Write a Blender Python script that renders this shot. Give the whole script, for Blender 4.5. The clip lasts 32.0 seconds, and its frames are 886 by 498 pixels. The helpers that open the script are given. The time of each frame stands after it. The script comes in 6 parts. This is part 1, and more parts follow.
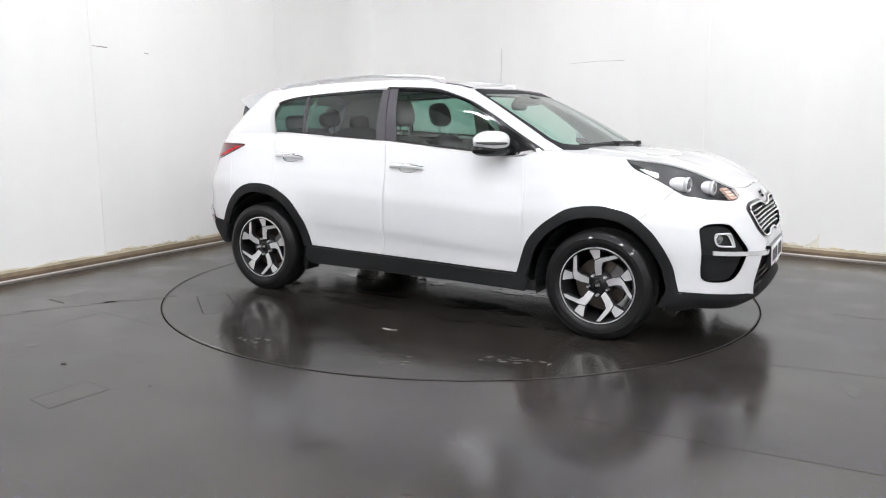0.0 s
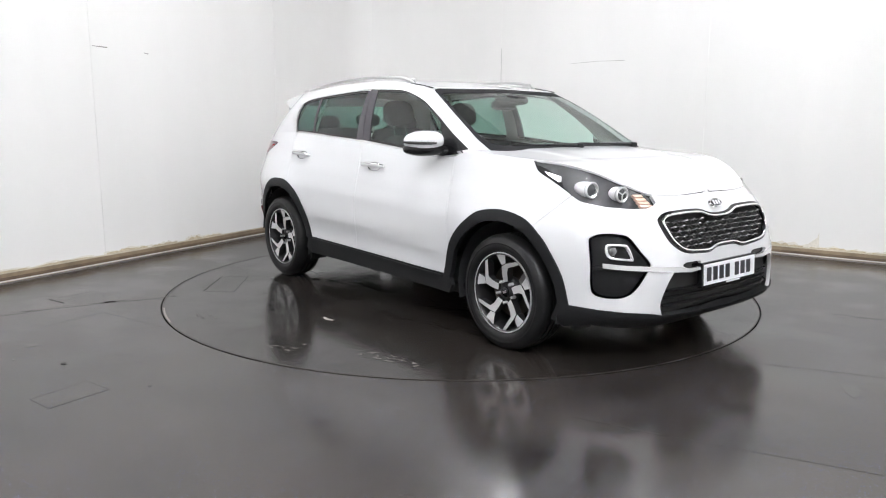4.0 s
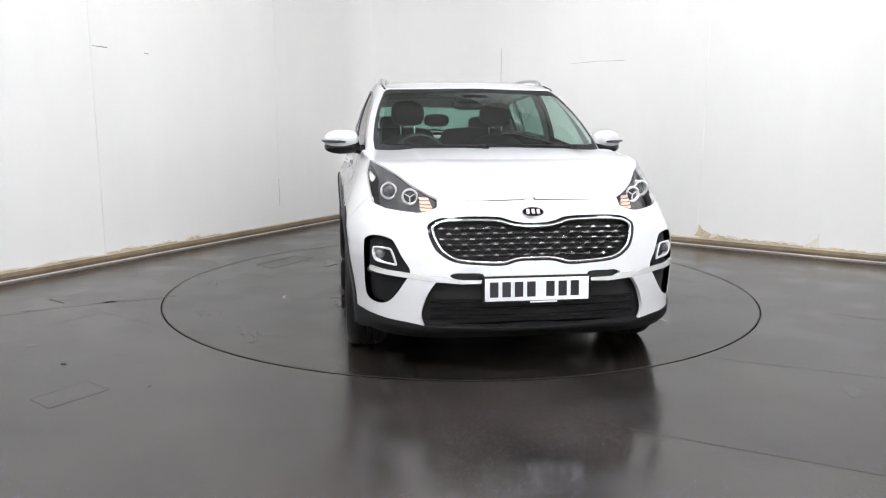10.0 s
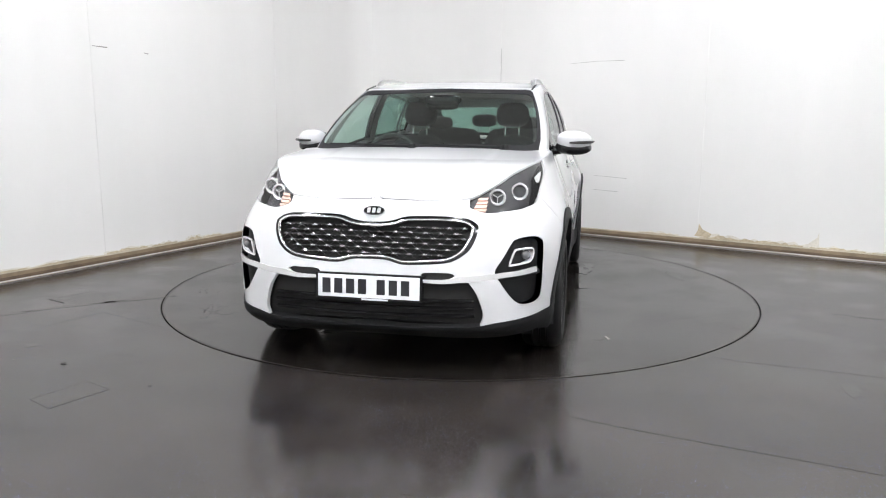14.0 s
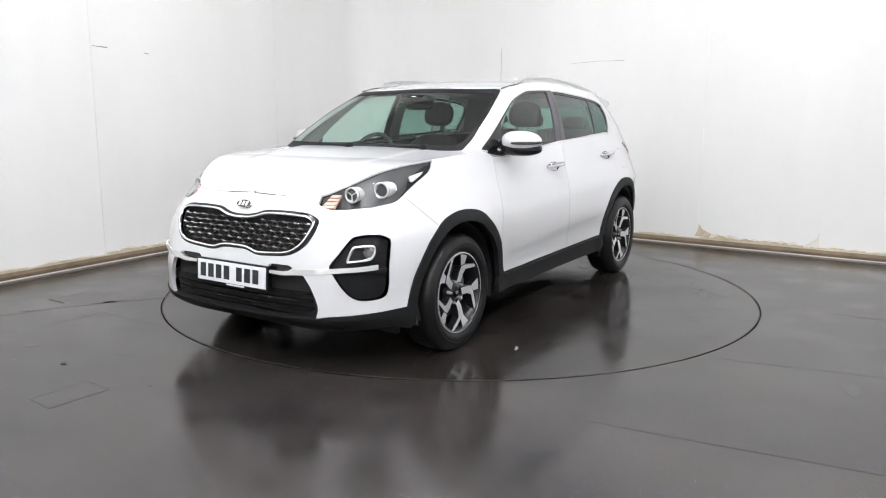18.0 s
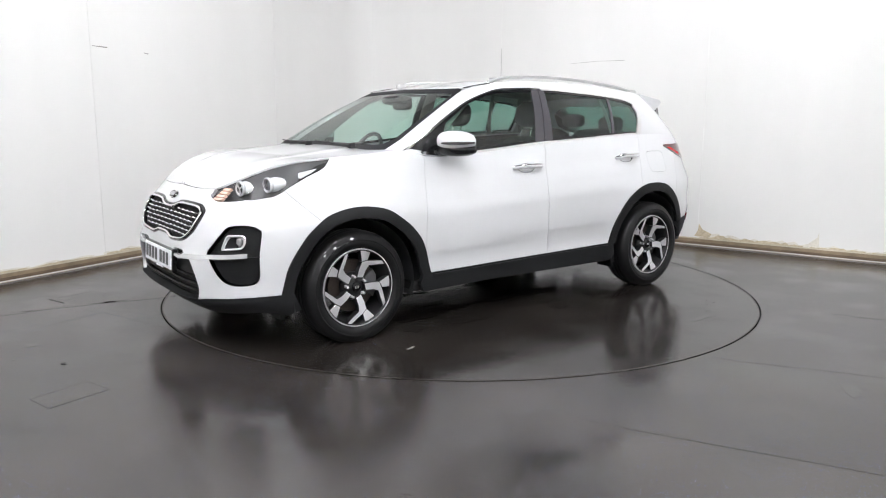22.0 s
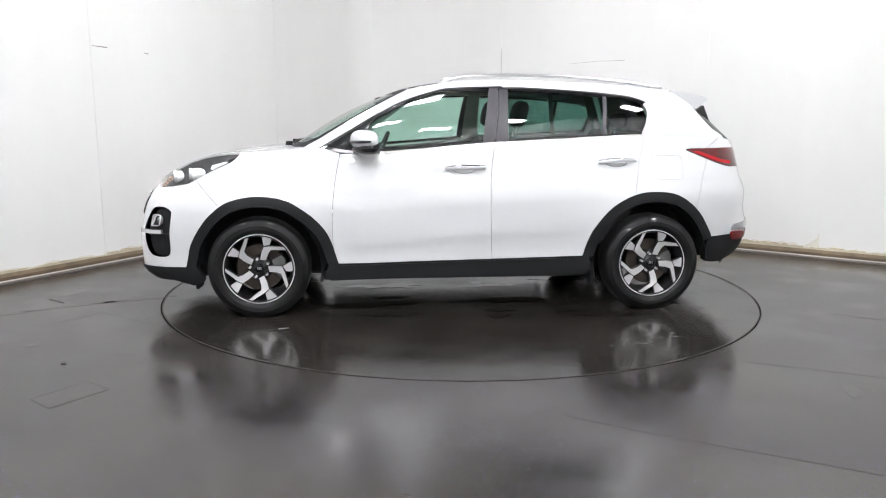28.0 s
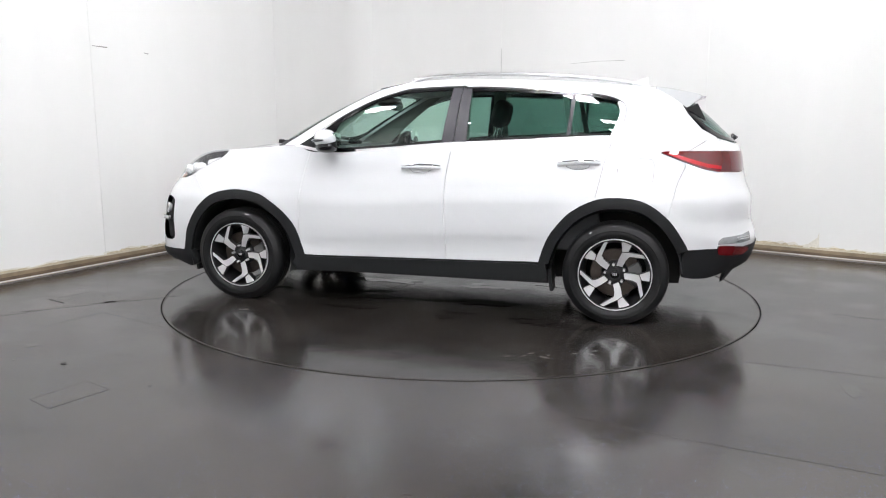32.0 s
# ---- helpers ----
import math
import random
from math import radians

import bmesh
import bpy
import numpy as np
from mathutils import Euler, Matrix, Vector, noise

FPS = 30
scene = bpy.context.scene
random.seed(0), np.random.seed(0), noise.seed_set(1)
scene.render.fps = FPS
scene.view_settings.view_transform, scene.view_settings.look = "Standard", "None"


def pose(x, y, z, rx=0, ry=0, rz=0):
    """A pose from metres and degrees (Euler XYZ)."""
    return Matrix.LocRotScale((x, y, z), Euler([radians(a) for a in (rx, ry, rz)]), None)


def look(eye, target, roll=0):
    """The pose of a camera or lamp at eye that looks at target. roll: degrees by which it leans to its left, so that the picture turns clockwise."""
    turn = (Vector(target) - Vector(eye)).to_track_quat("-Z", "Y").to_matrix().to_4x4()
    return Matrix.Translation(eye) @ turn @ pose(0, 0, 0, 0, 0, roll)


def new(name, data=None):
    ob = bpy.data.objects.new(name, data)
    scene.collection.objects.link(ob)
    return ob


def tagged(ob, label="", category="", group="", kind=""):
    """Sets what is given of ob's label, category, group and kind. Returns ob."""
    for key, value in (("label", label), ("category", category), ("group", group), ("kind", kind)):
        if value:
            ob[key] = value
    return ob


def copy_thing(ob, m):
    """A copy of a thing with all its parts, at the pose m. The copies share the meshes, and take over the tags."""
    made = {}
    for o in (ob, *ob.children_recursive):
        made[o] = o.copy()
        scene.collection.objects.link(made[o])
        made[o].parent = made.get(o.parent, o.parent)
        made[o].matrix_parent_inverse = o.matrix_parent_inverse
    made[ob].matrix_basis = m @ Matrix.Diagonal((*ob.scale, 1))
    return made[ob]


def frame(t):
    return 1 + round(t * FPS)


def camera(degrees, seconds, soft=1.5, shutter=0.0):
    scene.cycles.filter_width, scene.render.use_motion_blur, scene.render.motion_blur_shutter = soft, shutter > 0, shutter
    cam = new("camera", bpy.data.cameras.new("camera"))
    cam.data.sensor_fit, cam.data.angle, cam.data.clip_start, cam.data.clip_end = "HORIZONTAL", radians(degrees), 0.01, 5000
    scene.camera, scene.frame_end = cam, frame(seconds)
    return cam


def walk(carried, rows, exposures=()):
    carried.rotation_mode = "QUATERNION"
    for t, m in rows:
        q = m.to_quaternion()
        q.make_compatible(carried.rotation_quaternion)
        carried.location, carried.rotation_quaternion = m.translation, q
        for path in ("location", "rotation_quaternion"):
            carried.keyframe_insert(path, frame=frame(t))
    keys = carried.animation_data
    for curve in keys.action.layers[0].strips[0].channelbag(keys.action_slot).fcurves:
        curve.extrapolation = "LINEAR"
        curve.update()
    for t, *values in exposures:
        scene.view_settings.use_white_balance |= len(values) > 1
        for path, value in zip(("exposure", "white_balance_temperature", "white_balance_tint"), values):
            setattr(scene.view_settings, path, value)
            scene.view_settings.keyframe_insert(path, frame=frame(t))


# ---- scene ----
cam = camera(61.78, 32.0, soft=1.1)
EYE, AIM = (0.0, -5.804, 1.296), (-0.1234, -0.0903, 0.3066)
STILL = look(EYE, AIM, 0.198)
walk(cam, [(0.0, STILL), (32.0, STILL)])

# ---- light ----
world = bpy.data.worlds.new("world")
scene.world = world
world.use_nodes = True
world.node_tree.nodes["Background"].inputs[0].default_value = (0.8, 0.85, 0.9, 1)
world.node_tree.nodes["Background"].inputs[1].default_value = 0.05
scene.view_settings.exposure = 1.0
LAMP_POWER = 59.5


# ---- materials ----
def material(name, colour, rough=0.5, metal=0.0, coat=0.0, spec=0.5, grain=0.0, grain_size=60.0, bump=0.0, stain=0.0):
    """A surface with its colour varied at two scales, and fine relief."""
    m = bpy.data.materials.new(name)
    m.use_nodes = True
    nt = m.node_tree
    b = nt.nodes["Principled BSDF"]
    b.inputs["Base Color"].default_value = (*colour, 1)
    b.inputs["Roughness"].default_value = rough
    b.inputs["Metallic"].default_value = metal
    b.inputs["Coat Weight"].default_value = coat
    b.inputs["Coat Roughness"].default_value = 0.04
    b.inputs["Specular IOR Level"].default_value = spec
    if grain or bump or stain:
        tc = nt.nodes.new("ShaderNodeTexCoord")
        fine = nt.nodes.new("ShaderNodeTexNoise")
        fine.inputs["Scale"].default_value = grain_size
        fine.inputs["Detail"].default_value = 3
        wide = nt.nodes.new("ShaderNodeTexNoise")
        wide.inputs["Scale"].default_value = 2.3
        wide.inputs["Detail"].default_value = 5
        nt.links.new(tc.outputs["Object"], fine.inputs["Vector"])
        nt.links.new(tc.outputs["Object"], wide.inputs["Vector"])
        add = nt.nodes.new("ShaderNodeMath")
        add.operation = "MULTIPLY_ADD"
        add.inputs[1].default_value = grain
        nt.links.new(fine.outputs[0], add.inputs[0])
        two = nt.nodes.new("ShaderNodeMath")
        two.operation = "MULTIPLY_ADD"
        two.inputs[1].default_value = stain
        two.inputs[2].default_value = 1.0 - 0.5 * (grain + stain)
        nt.links.new(wide.outputs[0], two.inputs[0])
        nt.links.new(two.outputs[0], add.inputs[2])
        mul = nt.nodes.new("ShaderNodeVectorMath")
        mul.operation = "SCALE"
        mul.inputs[0].default_value = colour
        nt.links.new(add.outputs[0], mul.inputs["Scale"])
        nt.links.new(mul.outputs[0], b.inputs["Base Color"])
        if bump:
            bp = nt.nodes.new("ShaderNodeBump")
            bp.inputs["Strength"].default_value = bump
            bp.inputs["Distance"].default_value = 0.002
            nt.links.new(fine.outputs[0], bp.inputs["Height"])
            nt.links.new(bp.outputs[0], b.inputs["Normal"])
    return m


def glass(name, tint, ior=1.5, film=0.0):
    """A thin tinted pane: clear through, with a mirror's gloss by Fresnel and a painted veil for reflected haze."""
    m = bpy.data.materials.new(name)
    m.use_nodes = True
    nt = m.node_tree
    nt.nodes.remove(nt.nodes["Principled BSDF"])
    out = nt.nodes["Material Output"]
    tr = nt.nodes.new("ShaderNodeBsdfTransparent")
    tr.inputs[0].default_value = (*tint, 1)
    gl = nt.nodes.new("ShaderNodeBsdfGlossy")
    gl.inputs["Roughness"].default_value = 0.0
    # gloss by the angle, the same from within and without
    lw = nt.nodes.new("ShaderNodeLayerWeight")
    up = nt.nodes.new("ShaderNodeMath")
    up.operation = "POWER"
    up.inputs[1].default_value = 5.0
    nt.links.new(lw.outputs["Facing"], up.inputs[0])
    fr = nt.nodes.new("ShaderNodeMath")
    fr.operation = "MULTIPLY_ADD"
    fr.inputs[1].default_value = 0.9
    fr.inputs[2].default_value = 1.8 * ((ior - 1) / (ior + 1)) ** 2
    nt.links.new(up.outputs[0], fr.inputs[0])
    mix = nt.nodes.new("ShaderNodeMixShader")
    nt.links.new(fr.outputs[0], mix.inputs[0])
    nt.links.new(tr.outputs[0], mix.inputs[1])
    nt.links.new(gl.outputs[0], mix.inputs[2])
    # film lays a pale diffuse veil on the pane in place of reflected haze
    if film:
        veil, last = nt.nodes.new("ShaderNodeBsdfDiffuse"), nt.nodes.new("ShaderNodeMixShader")
        veil.inputs[0].default_value = (0.72, 0.72, 0.68, 1)
        last.inputs[0].default_value = film
        nt.links.new(mix.outputs[0], last.inputs[1])
        nt.links.new(veil.outputs[0], last.inputs[2])
        mix = last
    nt.links.new(mix.outputs[0], out.inputs[0])
    return m


def glow(name, colour, power):
    m = bpy.data.materials.new(name)
    m.use_nodes = True
    b = m.node_tree.nodes["Principled BSDF"]
    b.inputs["Base Color"].default_value = (0.8, 0.8, 0.8, 1)
    b.inputs["Emission Color"].default_value = (*colour, 1)
    b.inputs["Emission Strength"].default_value = power
    return m


PAINT = material("white_paint", (0.575, 0.58, 0.592), 0.28, coat=1.0)
# near-black for gaps and hollows, with their shade put into the colour
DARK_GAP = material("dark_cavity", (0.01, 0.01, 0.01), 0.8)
CLADDING = material("black_plastic", (0.010, 0.0104, 0.0112), 0.6, spec=0.22, grain=0.3, grain_size=400, bump=0.3)
GLOSS_BLACK = material("gloss_black", (0.008, 0.008, 0.009), 0.16, coat=0.15, spec=0.3)
PILLAR_BLACK = material("pillar_film", (0.05, 0.047, 0.055), 0.32, grain=0.15, grain_size=500)
RUBBER = material("tyre_rubber", (0.006, 0.006, 0.0065), 0.5, coat=0.2, spec=0.2, grain=0.5, grain_size=40, stain=0.5, bump=0.3)
CHROME = material("chrome", (0.80, 0.80, 0.80), 0.08, metal=1.0)
SATIN = material("satin_silver", (0.54, 0.54, 0.54), 0.28, metal=1.0)
ALLOY = material("machined_alloy", (0.66, 0.66, 0.67), 0.32, metal=0.7, grain=0.08, grain_size=300)
ALLOY_DARK = material("dark_alloy", (0.010, 0.010, 0.011), 0.3, spec=0.4)
DISC = material("brake_disc", (0.075, 0.063, 0.056), 0.4, metal=0.9, grain=0.4, grain_size=90, stain=0.4)
SEAT = material("seat_cloth", (0.022, 0.022, 0.024), 0.85, grain=0.5, grain_size=200, bump=0.3)
TRIM_DARK = material("dark_trim", (0.025, 0.026, 0.028), 0.6, grain=0.3, grain_size=250, bump=0.2)
TRIM_LIGHT = material("pale_headlining", (0.35, 0.35, 0.33), 0.85, grain=0.2, grain_size=250)
LENS_RED = material("red_lens", (0.085, 0.001, 0.003), 0.08, coat=0.8, spec=0.35, stain=0.9)
LENS_BRIGHT = material("bright_red_lens", (0.42, 0.004, 0.010), 0.10, coat=0.3, spec=0.35)
LENS_DARK = material("dark_red_lens", (0.045, 0.004, 0.007), 0.12, coat=1.0)
LENS_AMBER = material("amber_lens", (0.80, 0.56, 0.45), 0.2, coat=0.6)
LAMP_SILVER = material("lamp_reflector", (0.80, 0.81, 0.82), 0.2, metal=0.25)
LAMP_GREY = material("lamp_housing", (0.042, 0.042, 0.045), 0.4, grain=0.15, grain_size=90)
LENS_CLEAR = glass("clear_lens", (0.97, 0.97, 0.97), 1.08)
RING_SILVER = material("bright_ring", (0.85, 0.85, 0.86), 0.12, metal=0.55)
BAR_SILVER = material("brushed_silver", (0.68, 0.68, 0.68), 0.24, metal=0.55, grain=0.06, grain_size=120)
BULB = material("projector_glass", (0.07, 0.072, 0.076), 0.05, coat=1.0)
GLASS = glass("green_glass", (0.68, 0.87, 0.79), film=0.008)
GLASS_DARK = glass("dark_green_glass", (0.27, 0.44, 0.385))
FRIT = material("screen_black_band", (0.016, 0.016, 0.018), 0.6, spec=0.12)
GLASS_SCREEN = glass("windscreen_glass", (0.76, 0.90, 0.85), film=0.022)
PLATE_WHITE = material("plate_white", (0.78, 0.79, 0.82), 0.35)
PLATE_BLACK = material("plate_black", (0.015, 0.015, 0.02), 0.4)


# ---- the room ----
CORNER, LEFT_WAY, BACK_WAY = Vector((-1.235, 4.544, 0)), Vector((-0.4657, -0.885, 0)), Vector((0.8306, -0.5569, 0))
LEFT_LENGTH, BACK_LENGTH, HEIGHT = 12.6, 9.4, 5.5


def mesh(name, verts, faces, mat, parent=None, label="", smooth=None):
    """Links a mesh. smooth: the angle in degrees below which edges are shaded round."""
    me = bpy.data.meshes.new(name)
    me.from_pydata([tuple(v) for v in verts], [], faces)
    me.materials.append(mat)
    if smooth is not None:
        me.shade_smooth()
        me.set_sharp_from_angle(angle=radians(smooth))
    ob = new(name, me)
    ob.parent = parent
    if label:
        tagged(ob, label)
    return ob


def part(name, bm, mat, parent, label="", smooth=None):
    me = bpy.data.meshes.new(name)
    bmesh.ops.recalc_face_normals(bm, faces=bm.faces)
    bm.to_mesh(me)
    bm.free()
    me.materials.append(mat)
    if smooth is not None:
        me.shade_smooth()
        me.set_sharp_from_angle(angle=radians(smooth))
    ob = new(name, me)
    ob.parent = parent
    if label:
        tagged(ob, label)
    return ob


def box(bm, x0, y0, z0, x1, y1, z1, bevel=0.0, m=None):
    vs = bmesh.ops.create_cube(bm, size=1)["verts"]
    for v in vs:
        v.co = Vector((x0 + (v.co.x + 0.5) * (x1 - x0), y0 + (v.co.y + 0.5) * (y1 - y0), z0 + (v.co.z + 0.5) * (z1 - z0)))
        if m:
            v.co = m @ v.co
    if bevel:
        edges = {e for v in vs for e in v.link_edges}
        bmesh.ops.bevel(bm, geom=list(edges), offset=bevel, segments=2, profile=0.6, affect="EDGES")
    return bm


def wall_strip(name, points, z0, z1, thick, mat):
    """An upright sheet along a line of floor points, with thickness away from the room."""
    n = len(points)
    outs = []
    for i, q in enumerate(points):
        d = (points[min(i + 1, n - 1)] - points[max(i - 1, 0)]).normalized()
        outs.append(q + Vector((-d.y, d.x, 0)) * thick)
    vs, fs = [], []
    for q, o in zip(points, outs):
        vs += [(q.x, q.y, z0), (q.x, q.y, z1), (o.x, o.y, z1), (o.x, o.y, z0)]
    for i in range(n - 1):
        for k in range(4):
            fs.append((4 * i + k, 4 * i + (k + 1) % 4, 4 * i + 4 + (k + 1) % 4, 4 * i + 4 + k))
    fs += [(0, 1, 2, 3), (4 * n - 1, 4 * n - 2, 4 * n - 3, 4 * n - 4)]
    return mesh(name, vs, fs, mat, smooth=40)


def wall_material():
    m = material("white_wall", (0.80, 0.79, 0.775), 0.55)
    nt = m.node_tree
    b = nt.nodes["Principled BSDF"]
    tc = nt.nodes.new("ShaderNodeTexCoord")
    mp = nt.nodes.new("ShaderNodeMapping")
    mp.inputs["Scale"].default_value = (1, 1, 0.25)
    wide = nt.nodes.new("ShaderNodeTexNoise")
    wide.inputs["Scale"].default_value = 1.1
    wide.inputs["Detail"].default_value = 6
    fine = nt.nodes.new("ShaderNodeTexNoise")
    fine.inputs["Scale"].default_value = 70
    nt.links.new(tc.outputs["Object"], mp.inputs[0])
    nt.links.new(mp.outputs[0], wide.inputs["Vector"])
    nt.links.new(tc.outputs["Object"], fine.inputs["Vector"])
    ramp = nt.nodes.new("ShaderNodeValToRGB")
    ramp.color_ramp.elements[0].position, ramp.color_ramp.elements[0].color = 0.25, (0.695, 0.689, 0.675, 1)
    ramp.color_ramp.elements[1].position, ramp.color_ramp.elements[1].color = 0.7, (0.765, 0.758, 0.745, 1)
    nt.links.new(wide.outputs[0], ramp.inputs[0])
    nt.links.new(ramp.outputs[0], b.inputs["Base Color"])
    bp = nt.nodes.new("ShaderNodeBump")
    bp.inputs["Strength"].default_value = 0.15
    bp.inputs["Distance"].default_value = 0.002
    nt.links.new(fine.outputs[0], bp.inputs["Height"])
    nt.links.new(bp.outputs[0], b.inputs["Normal"])
    return m


def floor_material(name, speckle, wet, tone=1.0, gloss=0.13, dull=0.22, ripple=1.0):
    """Dark vinyl safety floor, damp and glossy in patches, with pale specks."""
    m = bpy.data.materials.new(name)
    m.use_nodes = True
    nt = m.node_tree
    b = nt.nodes["Principled BSDF"]
    tc = nt.nodes.new("ShaderNodeTexCoord")

    def noise_at(scale, detail=4.0):
        n = nt.nodes.new("ShaderNodeTexNoise")
        n.inputs["Scale"].default_value = scale
        n.inputs["Detail"].default_value = detail
        nt.links.new(tc.outputs["Object"], n.inputs["Vector"])
        return n.outputs[0]

    def ramp_of(src, p0, c0, p1, c1):
        r = nt.nodes.new("ShaderNodeValToRGB")
        r.color_ramp.elements[0].position, r.color_ramp.elements[0].color = p0, (*c0, 1)
        r.color_ramp.elements[1].position, r.color_ramp.elements[1].color = p1, (*c1, 1)
        nt.links.new(src, r.inputs[0])
        return r.outputs[0]

    base = ramp_of(noise_at(1.6, 6), 0.33, [c * tone for c in (0.016, 0.0135, 0.0120)], 0.70, [c * tone for c in (0.041, 0.0350, 0.0310)])
    colour = base
    for scale, share, r0, r1, dark, pale in ((150, speckle * 0.5, 0.10, 0.22, (0.06, 0.07, 0.16), (0.17, 0.14, 0.13)), (92, speckle * 0.85, 0.09, 0.19, (0.11, 0.17, 0.40), (0.36, 0.42, 0.62))):
        voro = nt.nodes.new("ShaderNodeTexVoronoi")
        voro.inputs["Scale"].default_value = scale
        nt.links.new(tc.outputs["Object"], voro.inputs["Vector"])
        dot = ramp_of(voro.outputs["Distance"], r0, (1, 1, 1), r1, (0, 0, 0))
        pick = nt.nodes.new("ShaderNodeSeparateColor")
        nt.links.new(voro.outputs["Color"], pick.inputs[0])
        some = nt.nodes.new("ShaderNodeMath")
        some.operation = "LESS_THAN"
        some.inputs[1].default_value = share
        nt.links.new(pick.outputs[0], some.inputs[0])
        mask = nt.nodes.new("ShaderNodeMath")
        mask.operation = "MULTIPLY"
        nt.links.new(dot, mask.inputs[0])
        nt.links.new(some.outputs[0], mask.inputs[1])
        tint = ramp_of(pick.outputs[1], 0.3, dark, 1.0, pale)
        mix = nt.nodes.new("ShaderNodeMix")
        mix.data_type = "RGBA"
        nt.links.new(mask.outputs[0], mix.inputs[0])
        nt.links.new(colour, mix.inputs[6])
        nt.links.new(tint, mix.inputs[7])
        colour = mix.outputs[2]
    nt.links.new(mix.outputs[2], b.inputs["Base Color"])
    # a patchy film of water: shiny where it stands, duller where the floor has dried
    film = ramp_of(noise_at(2.1, 9), wet - 0.05, (gloss,) * 3, wet + 0.10, (dull,) * 3)
    nt.links.new(film, b.inputs["Roughness"])
    b.inputs["Specular IOR Level"].default_value = 0.42
    last = None
    for scale, detail, strength, deep in ((7, 3, 0.05, 0.006), (28, 6, 0.07, 0.002)):
        bp = nt.nodes.new("ShaderNodeBump")
        bp.inputs["Strength"].default_value = strength * ripple
        bp.inputs["Distance"].default_value = deep
        nt.links.new(noise_at(scale, detail), bp.inputs["Height"])
        if last:
            nt.links.new(last, bp.inputs["Normal"])
        last = bp.outputs[0]
    nt.links.new(last, b.inputs["Normal"])
    return m


WALL = wall_material()
FLOOR = floor_material("speckled_vinyl", 0.75, 0.42)
TABLE = floor_material("turntable_vinyl", 0.16, 0.50, 0.66, 0.14, 0.22, 2.0)
SKIRT = material("stained_timber", (0.23, 0.175, 0.115), 0.6, grain=0.7, grain_size=14, stain=1.3, bump=0.3)
SKIRT_TOP = material("cream_lip", (0.50, 0.44, 0.34), 0.6, grain=0.6, grain_size=9, stain=1.0)
SKIRT_LOW = material("dark_timber", (0.13, 0.092, 0.058), 0.6, grain=0.8, grain_size=11, stain=1.4, bump=0.3)
TABLE_R = 2.226

FAR_LEFT, FAR_BACK = CORNER + LEFT_WAY * LEFT_LENGTH, CORNER + BACK_WAY * BACK_LENGTH
FAR = FAR_LEFT + BACK_WAY * BACK_LENGTH


def rounded_corner(a, b, radius, n=10):
    """The floor line of the two walls that meet at CORNER, with the corner rounded."""
    p0, p2 = CORNER + a * radius, CORNER + b * radius
    out = []
    for i in range(n + 1):
        k = i / n
        out.append(p0 * (1 - k) ** 2 + CORNER * 2 * k * (1 - k) + p2 * k * k)
    return out


